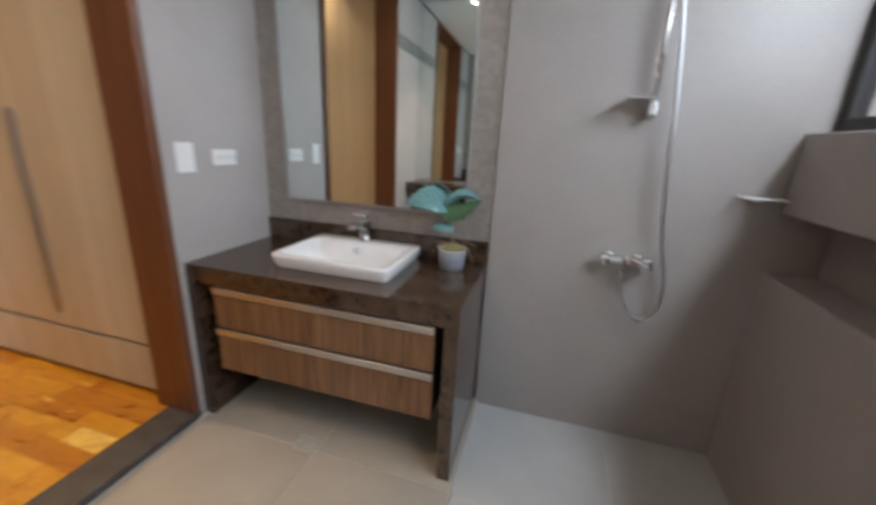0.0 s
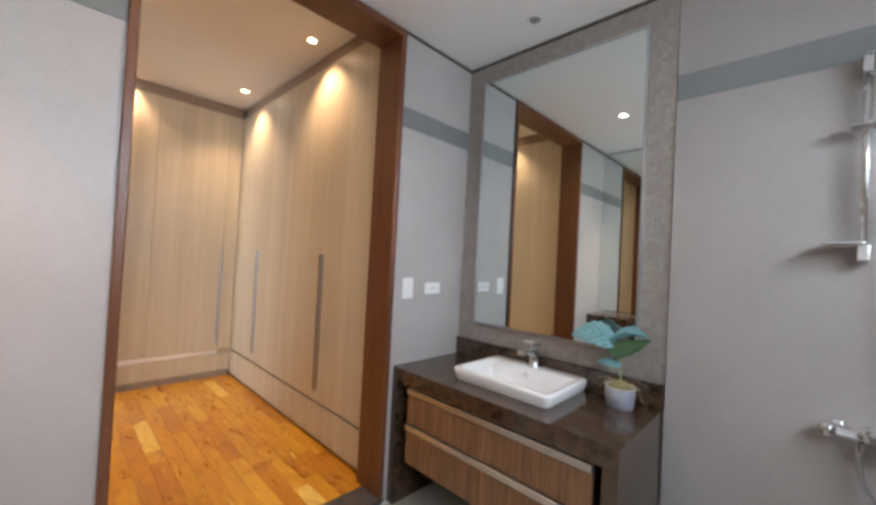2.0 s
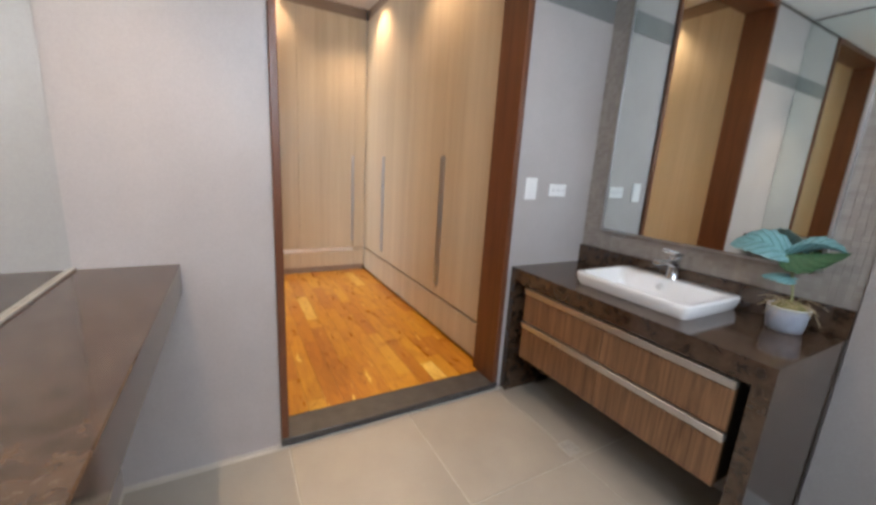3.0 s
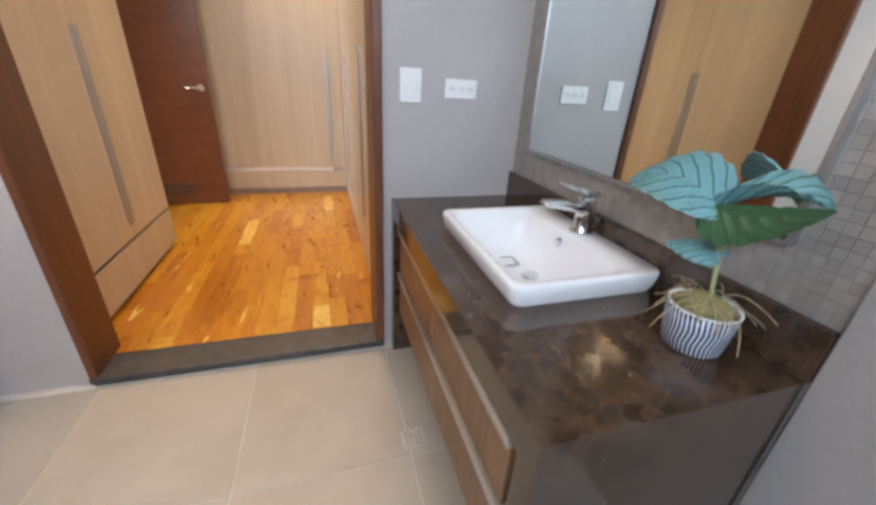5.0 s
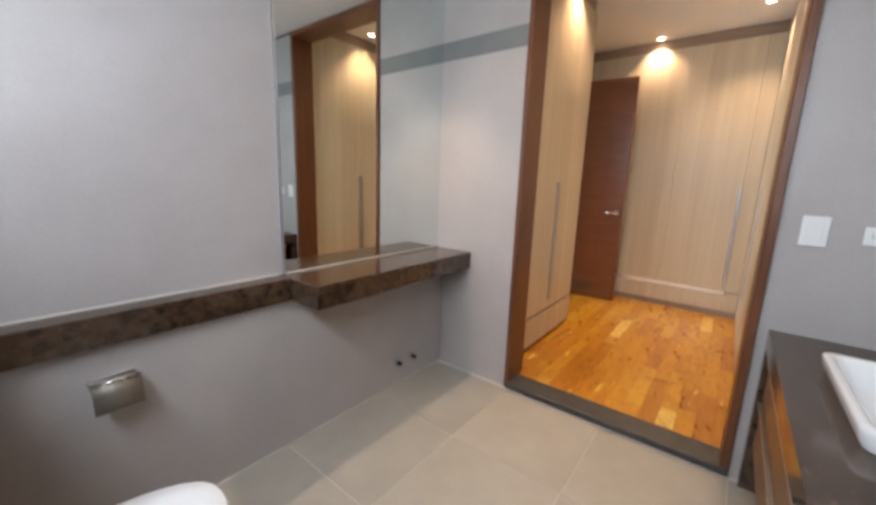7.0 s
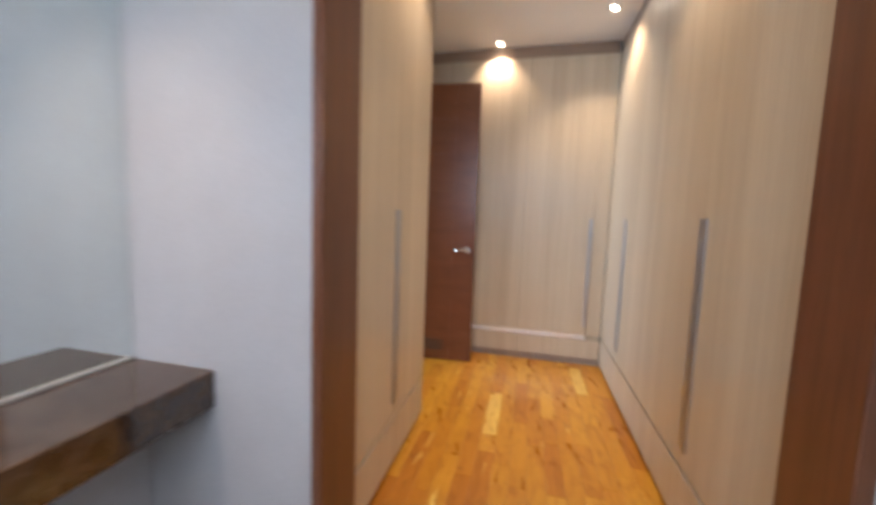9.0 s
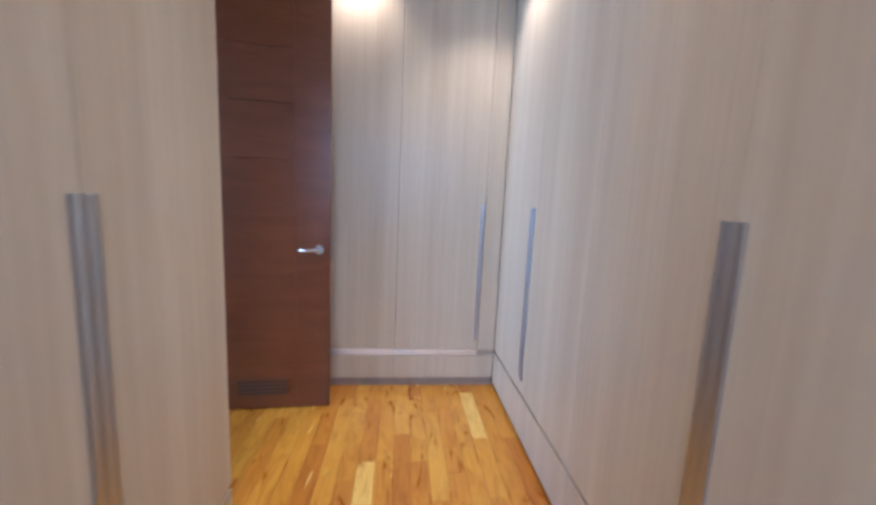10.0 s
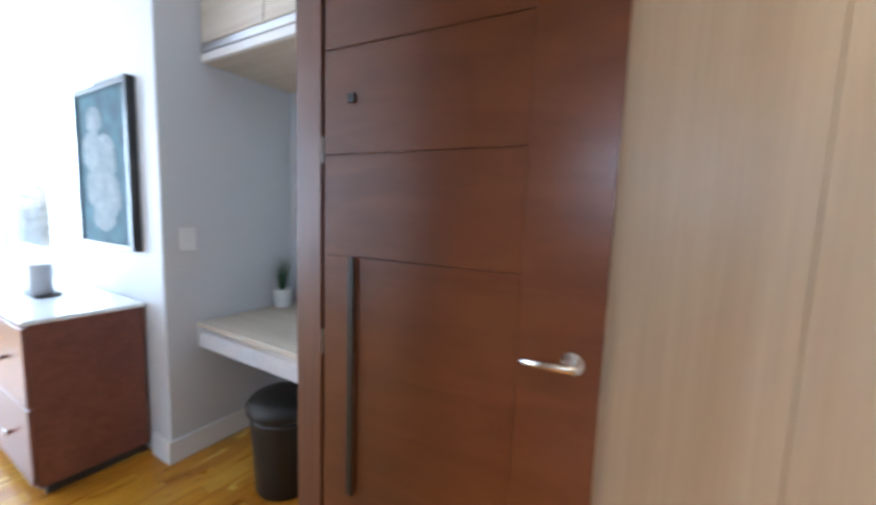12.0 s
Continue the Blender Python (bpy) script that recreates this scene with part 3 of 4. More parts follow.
cab = thing("vanity_cabinet", (2.45, 4.56, 0.285), "walnut veneer two drawer cabinet hung under the counter", "cabinet")
cx, cy, cz = 2.45, 4.56, 0.285
part("body", boxes((1.94 - cx, 2.968 - cx, 4.335 - cy, 4.40 - cy, -0.022, 0.405), (1.94 - cx, 2.968 - cx, 4.40 - cy, NY - 0.003 - cy, -0.022, 0.355)), M["dark_gap"], cab, "dark cabinet carcass")
for z0, z1 in ((-0.018, 0.163), (0.203, 0.365)):
    drawer = None
    for x0, x1 in ((1.935, 2.452), (2.456, 2.973)):
        d = part("drawer_front", boxes((x0 - cx, x1 - cx, 4.310 - cy, 4.334 - cy, z0, z1), bevel=0.002), M["walnut"], cab)
        drawer = drawer or d
    h = bmesh.new()
    box(h, 1.933 - cx, 2.975 - cx, 4.302 - cy, 4.330 - cy, z1 + 0.002, z1 + 0.034, bevel=0.003)
    box(h, 1.933 - cx, 2.975 - cx, 4.298 - cy, 4.304 - cy, z1 + 0.022, z1 + 0.036, bevel=0.002)
    part("handle", h, M["steel"], drawer, "full width brushed metal grip strip")
solid("wall_under_vanity", boxes((WX + 0.055, VX1 - 0.056, 4.70, 4.708, 0, 0.26)), M["wall_tile"], "shaded tiles below the vanity", "wall")

# basin


def rounded(bm, x0, x1, y0, y1, r, z, n=6):
    ring = []
    for qx, qy, a0 in ((x1 - r, y1 - r, 0), (x0 + r, y1 - r, 90), (x0 + r, y0 + r, 180), (x1 - r, y0 + r, 270)):
        for k in range(n + 1):
            a = radians(a0 + 90 * k / n)
            ring.append(bm.verts.new((qx + r * math.cos(a), qy + r * math.sin(a), z)))
    return ring


def loft(bm, rings, close=True):
    for a, b in zip(rings, rings[1:]):
        m = len(a)
        for k in range(m):
            bm.faces.new((a[k], a[(k + 1) % m], b[(k + 1) % m], b[k])).smooth = True
    if close:
        bm.faces.new(rings[0][::-1])
        bm.faces.new(rings[-1])


bx, by = (SX0 + SX1) / 2, (SY0 + SY1) / 2
hw, hd = (SX1 - SX0) / 2, (SY1 - SY0) / 2
basin = thing("basin", (bx, by, VZ), "white ceramic rectangular countertop basin", "basin")
bm = bmesh.new()
rings = [rounded(bm, -hw + 0.016, hw - 0.016, -hd + 0.016, hd - 0.006, 0.030, 0.0), rounded(bm, -hw + 0.006, hw - 0.006, -hd + 0.006, hd - 0.002, 0.032, 0.02), rounded(bm, -hw + 0.001, hw - 0.001, -hd + 0.001, hd, 0.033, 0.045),
         rounded(bm, -hw, hw, -hd, hd, 0.033, 0.056), rounded(bm, -hw + 0.004, hw - 0.004, -hd + 0.004, hd - 0.004, 0.032, 0.062),
         rounded(bm, -hw + 0.022, hw - 0.022, -hd + 0.022, hd - 0.10, 0.04, 0.062), rounded(bm, -hw + 0.030, hw - 0.030, -hd + 0.030, hd - 0.106, 0.04, 0.054),
         rounded(bm, -hw + 0.046, hw - 0.046, -hd + 0.046, hd - 0.116, 0.045, 0.0), rounded(bm, -hw + 0.062, hw - 0.062, -hd + 0.058, hd - 0.126, 0.05, -0.05),
         rounded(bm, -hw + 0.095, hw - 0.095, -hd + 0.085, hd - 0.145, 0.06, -0.082), rounded(bm, -0.11, 0.08, -0.055, 0.055, 0.05, -0.092), rounded(bm, -0.047, -0.003, 0.0, 0.044, 0.0215, -0.094)]
loft(bm, rings, close=False)
bm.faces.new(rings[-1])
part("bowl", bm, M["ceramic"], basin)
bm = bmesh.new()
cyl(bm, (-0.025, 0.022, -0.094), (-0.025, 0.022, -0.086), 0.030, 0.026, n=24)
part("drain", bm, M["chrome"], basin, "round chrome drain")
bm = bmesh.new()
cyl(bm, (-0.022, hd - 0.106, 0.024), (-0.022, hd - 0.118, 0.022), 0.016, n=20)
part("overflow_ring", bm, M["chrome"], basin, "round chrome overflow ring")
bm = boxes((-0.150, -0.142, -0.030, 0.020, -0.080, -0.0785), (-0.142, -0.090, 0.012, 0.020, -0.083, -0.0815), (-0.100, -0.090, -0.035, 0.012, -0.0865, -0.085))
part("sticker_mark", bm, M["slot_grey"], basin, "faint printed marks left in the bowl")

tap = thing("basin_tap", (bx - 0.006, 4.792, VZ + 0.062), "chrome single lever basin tap", "tap")
bm = bmesh.new()
lathe(bm, [(0.029, 0.0), (0.029, 0.006), (0.024, 0.012), (0.0225, 0.055), (0.024, 0.085), (0.022, 0.092)], n=28)
part("body", bm, M["chrome"], tap)
bm = bmesh.new()
loft(bm, [[bm.verts.new((sx * w, y, z + sz * t)) for sx, sz in ((-1, -1), (1, -1), (1, 1), (-1, 1))] for y, z, w, t in ((-0.01, 0.062, 0.018, 0.014), (-0.06, 0.072, 0.016, 0.010), (-0.115, 0.078, 0.015, 0.008), (-0.128, 0.075, 0.014, 0.007))])
bmesh.ops.bevel(bm, geom=bm.edges[:], offset=0.003, segments=2, affect="EDGES")
part("spout", bm, M["chrome"], tap)
bm = bmesh.new()
loft(bm, [[bm.verts.new((sx * w, y, z + sz * t)) for sx, sz in ((-1, -1), (1, -1), (1, 1), (-1, 1))] for y, z, w, t in ((0.024, 0.098, 0.020, 0.006), (-0.02, 0.106, 0.020, 0.007), (-0.085, 0.122, 0.013, 0.004))])
bmesh.ops.bevel(bm, geom=bm.edges[:], offset=0.003, segments=2, affect="EDGES")
part("lever", bm, M["chrome"], tap)
tap.scale = (1.25, 1.25, 1.28)

# mirror over the vanity, in its mosaic border
mir = thing("vanity_mirror", (2.45, NY, 1.02), "tall frameless wall mirror above the vanity", "mirror")
part("glass", boxes((1.958 - 2.45, 2.944 - 2.45, -0.020, -0.004, 0.0, 1.585), bevel=0.002), M["mirror"], mir)
part("edge_trim", boxes((1.948 - 2.45, 1.957 - 2.45, -0.024, -0.002, -0.008, 1.594), (2.945 - 2.45, 2.954 - 2.45, -0.024, -0.002, -0.008, 1.594), (1.957 - 2.45, 2.945 - 2.45, -0.024, -0.002, -0.009, -0.001), (1.957 - 2.45, 2.945 - 2.45, -0.024, -0.002, 1.586, 1.594)), M["steel"], mir)
bm = bmesh.new()
rnd = random.Random(5)
step = 0.0225


def chip(bm, x0, x1, z0, z1, d):
    y1 = NY - 0.0005
    f = [bm.verts.new(p) for p in ((x0, y1, z0), (x1, y1, z0), (x1, y1, z1), (x0, y1, z1), (x0 + 0.0003, y1 - d, z0 + 0.0003), (x1 - 0.0003, y1 - d, z0 + 0.0003), (x1 - 0.0003, y1 - d, z1 - 0.0003), (x0 + 0.0003, y1 - d, z1 - 0.0003))]
    for q in ((4, 5, 6, 7), (0, 1, 5, 4), (1, 2, 6, 5), (2, 3, 7, 6), (3, 0, 4, 7)):
        bm.faces.new([f[i] for i in q])


nx, nz = int((BX - WX) / step), int((CEIL - 0.016 - 0.897) / step)
sx, sz = (BX - 0.002 - WX - 0.002) / nx, (CEIL - 0.016 - 0.897) / nz
for i in range(nx):
    for k in range(nz):
        x, z = WX + 0.002 + i * sx, 0.897 + k * sz
        if 1.955 < x + sx / 2 < 2.947 and 1.018 < z + sz / 2 < 2.607:
            continue
        chip(bm, x + 0.0001, x + sx - 0.0001, z + 0.0001, z + sz - 0.0001, 0.0022 + rnd.random() * 0.0006)
tagged(new("mosaic_border", mesh_of("mosaic_border", bm, M["mosaic"])), "small metallic mosaic tiles bordering the mirror", "mosaic", kind="stuff")


def wall_plate(y, z, w, h, kind):
    p = thing("wall_switch" if kind == "switch" else "wall_socket", (WX, y, z), "white plastic wall switch plate" if kind == "switch" else "white plastic double wall socket", "switch" if kind == "switch" else "socket")
    part("plate", boxes((0.0005, 0.009, -w / 2, w / 2, -h / 2, h / 2), bevel=0.003, seg=2), M["plastic"], p)
    if kind == "switch":
        part("rocker", boxes((0.009, 0.013, -w * 0.3, w * 0.3, -h * 0.34, h * 0.34), bevel=0.002), M["plastic"], p)
    else:
        for s in (-1, 0, 1):
            part("outlet", boxes((0.009, 0.0105, s * 0.038 - 0.016, s * 0.038 + 0.016, -0.022, 0.022), bevel=0.001), M["plastic"], p)
            part("slot", boxes((0.0105, 0.0112, s * 0.038 - 0.008, s * 0.038 - 0.005, -0.008, 0.008), (0.0105, 0.0112, s * 0.038 + 0.005, s * 0.038 + 0.008, -0.008, 0.008)), M["slot_grey"], p)
    return p


wall_plate(4.368, 1.236, 0.085, 0.125, "switch")
wall_plate(4.577, 1.232, 0.135, 0.072, "socket")


# ---- potted plant on the counter ----
def leaf_mesh(bm, base, tip, near, far, arch=0.02, rows=22, cols=6):
    """A broad ribbed leaf with its midrib from base to tip; near and far: how each half spreads from the midrib at its widest."""
    layer = bm.loops.layers.uv.verify()
    base, tip, near, far = Vector(base), Vector(tip), Vector(near), Vector(far)
    grid = []
    for i in range(rows + 1):
        u = i / rows
        rib = base.lerp(tip, u) + Vector((0, 0, arch * math.sin(math.pi * u)))
        wide = max(0.0, math.sin(math.pi * min(1, u * 0.97 + 0.03) ** 0.78)) ** 0.72 * (1 + 0.05 * math.sin(u * 37)) + 0.010
        row = []
        for k in range(cols * 2 + 1):
            v = k / cols - 1
            half = near if v < 0 else far
            back = (base - tip) * 0.13 * abs(v) * (1 - u)
            curl = half.cross(tip - base).normalized() * (0.35 * half.length * wide * v * v + 0.0026 * math.sin(u * 34 - abs(v) * 15))
            row.append((bm.verts.new(rib + half * abs(v) * wide + back + (curl if v < 0 else -curl)), u, v))
        grid.append(row)
    for a, b in zip(grid, grid[1:]):
        for k in range(cols * 2):
            q = (a[k], a[k + 1], b[k + 1], b[k])
            f = bm.faces.new([c[0] for c in q])
            f.smooth = True
            for lp, c in zip(f.loops, q):
                lp[layer].uv = (c[1], c[2])


PX, PY = 2.922, 4.735
plant = thing("potted_plant", (PX, PY, VZ), "striped leaf plant in a black and white pot on the counter", "plant")
bm = bmesh.new()
lathe(bm, [(0.052, 0.0), (0.056, 0.004), (0.0615, 0.045), (0.065, 0.092)], n=48, uv=True)
part("pot", bm, M["pot"], plant, "pot with black and white bar pattern")
bm = bmesh.new()
lathe(bm, [(0.065, 0.092), (0.066, 0.095), (0.0615, 0.095), (0.060, 0.088)], n=48)
part("rim", bm, M["plastic"], plant)
bm = bmesh.new()
lathe(bm, [(0.0605, 0.084), (0.050, 0.098), (0.030, 0.112), (0.004, 0.118)], n=24)
for v in bm.verts:
    v.co.z += noise.noise(v.co * 60) * 0.008
part("moss", bm, M["soil"], plant)
bm = bmesh.new()
rnd = random.Random(11)
for k in range(26):
    a = rnd.uniform(0, 6.28)
    r0, r1 = rnd.uniform(0.015, 0.045), rnd.uniform(0.08, 0.12)
    z0 = 0.10 + rnd.uniform(0, 0.015)
    a2 = a + rnd.uniform(-0.9, 0.9)
    tube(bm, arc_points((r0 * math.cos(a), r0 * math.sin(a), z0), (0.06 * math.cos(a), 0.06 * math.sin(a), z0 + rnd.uniform(0.01, 0.035)), (r1 * math.cos(a2), r1 * math.sin(a2), z0 - rnd.uniform(0.0, 0.05)), 6), 0.0012, 5)
part("dry_twig_tangle", bm, M["twig"], plant, "tangle of dry pale twigs over the rim")
for m_, base, tip, near, far, arch in (
        ("leaf", (-0.045, 0.000, 0.288), (-0.215, -0.060, 0.300), (0.010, -0.055, -0.030), (-0.012, 0.045, 0.062), 0.035),
        ("leaf", (-0.040, 0.005, 0.288), (0.105, 0.035, 0.325), (0.000, -0.030, 0.012), (0.000, 0.045, 0.030), 0.022),
        ("leaf_dark", (-0.040, -0.012, 0.282), (0.120, 0.010, 0.330), (0.004, -0.022, -0.058), (0.0, 0.012, 0.016), -0.012),
        ("leaf", (-0.006, -0.010, 0.200), (-0.095, -0.040, 0.196), (0.012, -0.034, -0.014), (0.0, 0.030, 0.012), 0.014)):
    bm = bmesh.new()
    leaf_mesh(bm, base, tip, near, far, arch)
    part("leaf", bm, M[m_], plant, "dark green underside of a leaf" if m_ == "leaf_dark" else "pale teal leaf with darker stripes")
    bm = bmesh.new()
    tube(bm, arc_points((0.004, 0.002, 0.105), (base[0] * 0.15, base[1] * 0.2, base[2] * 0.75), base, 8), 0.003, 7)
    part("stalk", bm, M["stalk"], plant)

# ---- marble shelf, south mirror, toilet ----
led = thing("marble_ledge", (2.9, 2.4, 0.80), "dark brown marble ledge widening into a shelf", "ledge")
part("ledge", boxes((3.062 - 2.9, 4.194 - 2.9, SY + 0.001 - 2.4, 2.462 - 2.4, -0.009, 0.105), bevel=0.003), M["marble"], led)
part("shelf", boxes((WX + 0.001 - 2.9, 3.06 - 2.9, SY + 0.001 - 2.4, 2.682 - 2.4, -0.007, 0.106), bevel=0.003), M["marble"], led)
mir2 = thing("shelf_mirror", (2.43, SY, 0.91), "large frameless wall mirror standing on the marble shelf", "mirror")
part("glass", boxes((WX + 0.003 - 2.43, 3.035 - 2.43, 0.003, 0.017, 0.0, CEIL - 0.93)), M["mirror"], mir2)
for x0, x1 in ((3.035, 3.041),):
    part("edge_seal", boxes((x0 - 2.43, x1 - 2.43, 0.002, 0.018, 0.0, CEIL - 0.93)), M["steel"], mir2)

toi = thing("toilet", (4.24, 2.985, 0.0), "white ceramic wall hung toilet, lid closed", "toilet", rz=90)


def egg(bm, w, y0, y1, z, n=36):
    ring = []
    for k in range(n):
        a = 2 * math.pi * k / n
        yy = (y0 + y1) / 2 - math.cos(a) * (y1 - y0) / 2
        ww = w * abs(math.sin(a)) ** 0.72 * (1 if math.sin(a) >= 0 else -1)
        taper = 1 - 0.12 * max(0, (yy - y0) / (y1 - y0) - 0.5) * 2
        ring.append(bm.verts.new((ww * taper, yy, z)))
    return ring


bm = bmesh.new()
loft(bm, [egg(bm, 0.10, 0.002, 0.30, 0.08), egg(bm, 0.14, 0.002, 0.42, 0.16), egg(bm, 0.175, 0.002, 0.55, 0.30), egg(bm, 0.182, 0.002, 0.615, 0.38), egg(bm, 0.182, 0.002, 0.615, 0.395)])
part("bowl", bm, M["ceramic"], toi)
bm = bmesh.new()
loft(bm, [egg(bm, 0.184, 0.06, 0.622, 0.398), egg(bm, 0.187, 0.06, 0.626, 0.408), egg(bm, 0.184, 0.06, 0.622, 0.416)])
part("seat", bm, M["ceramic"], toi)
bm = bmesh.new()
loft(bm, [egg(bm, 0.185, 0.05, 0.624, 0.419), egg(bm, 0.188, 0.05, 0.63, 0.428), egg(bm, 0.180, 0.055, 0.62, 0.440), egg(bm, 0.12, 0.10, 0.54, 0.445)])
part("lid", bm, M["ceramic"], toi)

part("base_bead", boxes((WX + 0.003 - 2.43, 3.04 - 2.43, 0.018, 0.027, -0.003, 0.004)), M["sealant"], mir2, "pale sealant bead at the mirror foot")
for nm, sp in (("trim_bead_ledge", (3.062, 4.194, SY + 0.0005, SY + 0.010, 0.9055, 0.911)), ("trim_bead_floor_south", (WX + 0.001, 4.194, HY + 0.0005, HY + 0.007, 0.0005, 0.006)),
               ("trim_bead_floor_west", (WX + 0.0005, WX + 0.007, HY + 0.008, 3.010, 0.0005, 0.006))):
    solid(nm, boxes(sp), M["grout"], "thin pale grout bead along the tiles", "trim")
ph = thing("paper_holder", (3.745, HY, 0.655), "chrome covered toilet paper holder on the half wall", "paper holder")
part("wall_plate", boxes((-0.065, 0.065, 0.001, 0.010, -0.02, 0.02), bevel=0.003, seg=2), M["chrome"], ph)
bm = bmesh.new()
prof = [(0.010, 0.014), (0.060, 0.020), (0.086, 0.014), (0.096, -0.015), (0.098, -0.072)]
rows_ = [[bm.verts.new((x, y, z)) for y, z in prof + [(y - 0.002, z - 0.004) for y, z in reversed(prof)]] for x in (-0.068, 0.068)]
loft(bm, rows_)
part("cover", bm, M["dull_chrome"], ph, "curved chrome flap over the roll")
bm = bmesh.new()
tube(bm, [(-0.062, 0.052, -0.03), (0.062, 0.052, -0.03)], 0.008, 10)
tube(bm, [(-0.058, 0.008, 0.0), (-0.060, 0.035, -0.02), (-0.060, 0.052, -0.03)], 0.005, 8)
part("roll_bar", bm, M["chrome"], ph)
bm = bmesh.new()
cyl(bm, (-0.05, 0.052, -0.03), (0.05, 0.052, -0.03), 0.034, n=32)
part("paper_roll", bm, M["paper"], ph, "beige paper roll")
bm = bmesh.new()
tube(bm, [(-0.070, 0.074, 0.024), (0.070, 0.074, 0.024)], 0.006, 10)
part("hinge_bar", bm, M["satin_chrome"], ph, "bright metal bar along the flap")
for vx, vz in ((2.276, 0.155), (2.13, 0.155)):
    v = thing("water_valve", (vx, HY, vz), "small capped pipe outlet on the half wall", "pipe outlet", "pipe outlets")
    bm = bmesh.new()
    cyl(bm, (0, 0.001, 0), (0, 0.006, 0), 0.026, n=20)
    part("rosette", bm, M["steel"], v)
    bm = bmesh.new()
    cyl(bm, (0, 0.006, 0), (0, 0.03, 0), 0.014, n=16)
    part("cap", bm, M["black_metal"], v)

# ---- shower fittings ----
sh = thing("shower_mixer", (3.672, BY, 0.897), "chrome wall mounted shower mixer", "shower mixer")
bm = bmesh.new()
cyl(bm, (-0.065, -0.055, 0), (0.065, -0.055, 0), 0.019, n=22)
part("body", bm, M["chrome"], sh)
for s in (-1, 1):
    bm = bmesh.new()
    lathe(bm, [(0.03, 0.0), (0.03, 0.004), (0.022, 0.012), (0.014, 0.016), (0.014, 0.05)], n=22)
    bmesh.ops.transform(bm, matrix=Matrix.Translation((s * 0.055, 0, 0)) @ pose(0, 0, 0, 90), verts=bm.verts)
    part("wall_union", bm, M["chrome"], sh)
    bm = bmesh.new()
    lathe(bm, [(0.020, 0.0), (0.027, 0.006), (0.030, 0.020), (0.028, 0.034), (0.018, 0.043), (0.004, 0.045)], n=24)
    bmesh.ops.transform(bm, matrix=Matrix.Translation((s * 0.062, -0.055, 0)) @ pose(0, 0, 0, 0, s * 90, 0), verts=bm.verts)
    part("end_knob", bm, M["chrome"], sh)
bm = bmesh.new()
lathe(bm, [(0.024, 0.0), (0.026, 0.02), (0.024, 0.034), (0.012, 0.04)], n=24)
bmesh.ops.transform(bm, matrix=Matrix.Translation((0.01, -0.065, 0.006)) @ pose(0, 0, 0, 60, 0, 0), verts=bm.verts)
part("cartridge", bm, M["chrome"], sh)
bm = bmesh.new()
tube(bm, [(0.01, -0.09, 0.022), (0.03, -0.11, 0.02), (0.06, -0.13, 0.008), (0.085, -0.14, -0.002)], 0.01, 10, [0.015, 0.012, 0.011, 0.010])
part("lever", bm, M["chrome"], sh)
bm = bmesh.new()
cyl(bm, (0, -0.055, -0.018), (0, -0.055, -0.05), 0.013, n=16)
part("hose_outlet", bm, M["chrome"], sh)

ra = thing("shower_rail", (3.660, BY, 1.485), "chrome shower rail with hand shower and hose", "shower rail")
bm = bmesh.new()
tube(bm, [(0, -0.055, -0.01), (0, -0.055, 0.72)], 0.011, 14)
part("rail", bm, M["satin_chrome"], ra)
for z in (0.03, 0.68):
    bm = boxes((-0.016, 0.016, -0.072, -0.001, z - 0.03, z + 0.03), bevel=0.006, seg=2)
    part("bracket", bm, M["chrome"], ra)
bm = boxes((-0.10, 0.0, -0.115, -0.02, 0.055, 0.068), bevel=0.005, seg=2)
part("soap_dish", bm, M["chrome"], ra, "small chrome tray on the rail")
bm = boxes((-0.045, 0.028, -0.085, -0.035, 0.445, 0.475), bevel=0.007, seg=2)
part("slider", bm, M["chrome"], ra)
bm = bmesh.new()
tube(bm, [(0.03, -0.075, 0.43), (0.045, -0.085, 0.50), (0.075, -0.10, 0.58), (0.115, -0.125, 0.65)], 0.012, 12, [0.010, 0.012, 0.013, 0.016])
hs = part("hand_shower", bm, M["chrome"], ra)
bm = bmesh.new()
cyl(bm, (0.115, -0.115, 0.675), (0.135, -0.150, 0.642), 0.042, 0.046, n=28)
part("shower_head", bm, M["chrome"], hs)
bm = bmesh.new()
hose = arc_points((0.02, -0.075, 0.44), (0.06, -0.07, 0.22), (0.085, -0.07, -0.05), 10)
hose += arc_points((0.085, -0.07, -0.05), (0.10, -0.06, -0.35), (0.15, -0.055, -0.55), 8)[1:] + arc_points((0.15, -0.055, -0.55), (0.20, -0.05, -0.72), (0.17, -0.05, -0.80), 8)[1:]
hose += arc_points((0.17, -0.05, -0.80), (0.14, -0.05, -0.86), (0.09, -0.05, -0.84), 6)[1:] + arc_points((0.09, -0.05, -0.84), (0.0, -0.05, -0.79), (0.005, -0.055, -0.625), 8)[1:]
tube(bm, hose, 0.0085, 10)
part("hose", bm, M["steel"], ra, "ribbed metal shower hose")

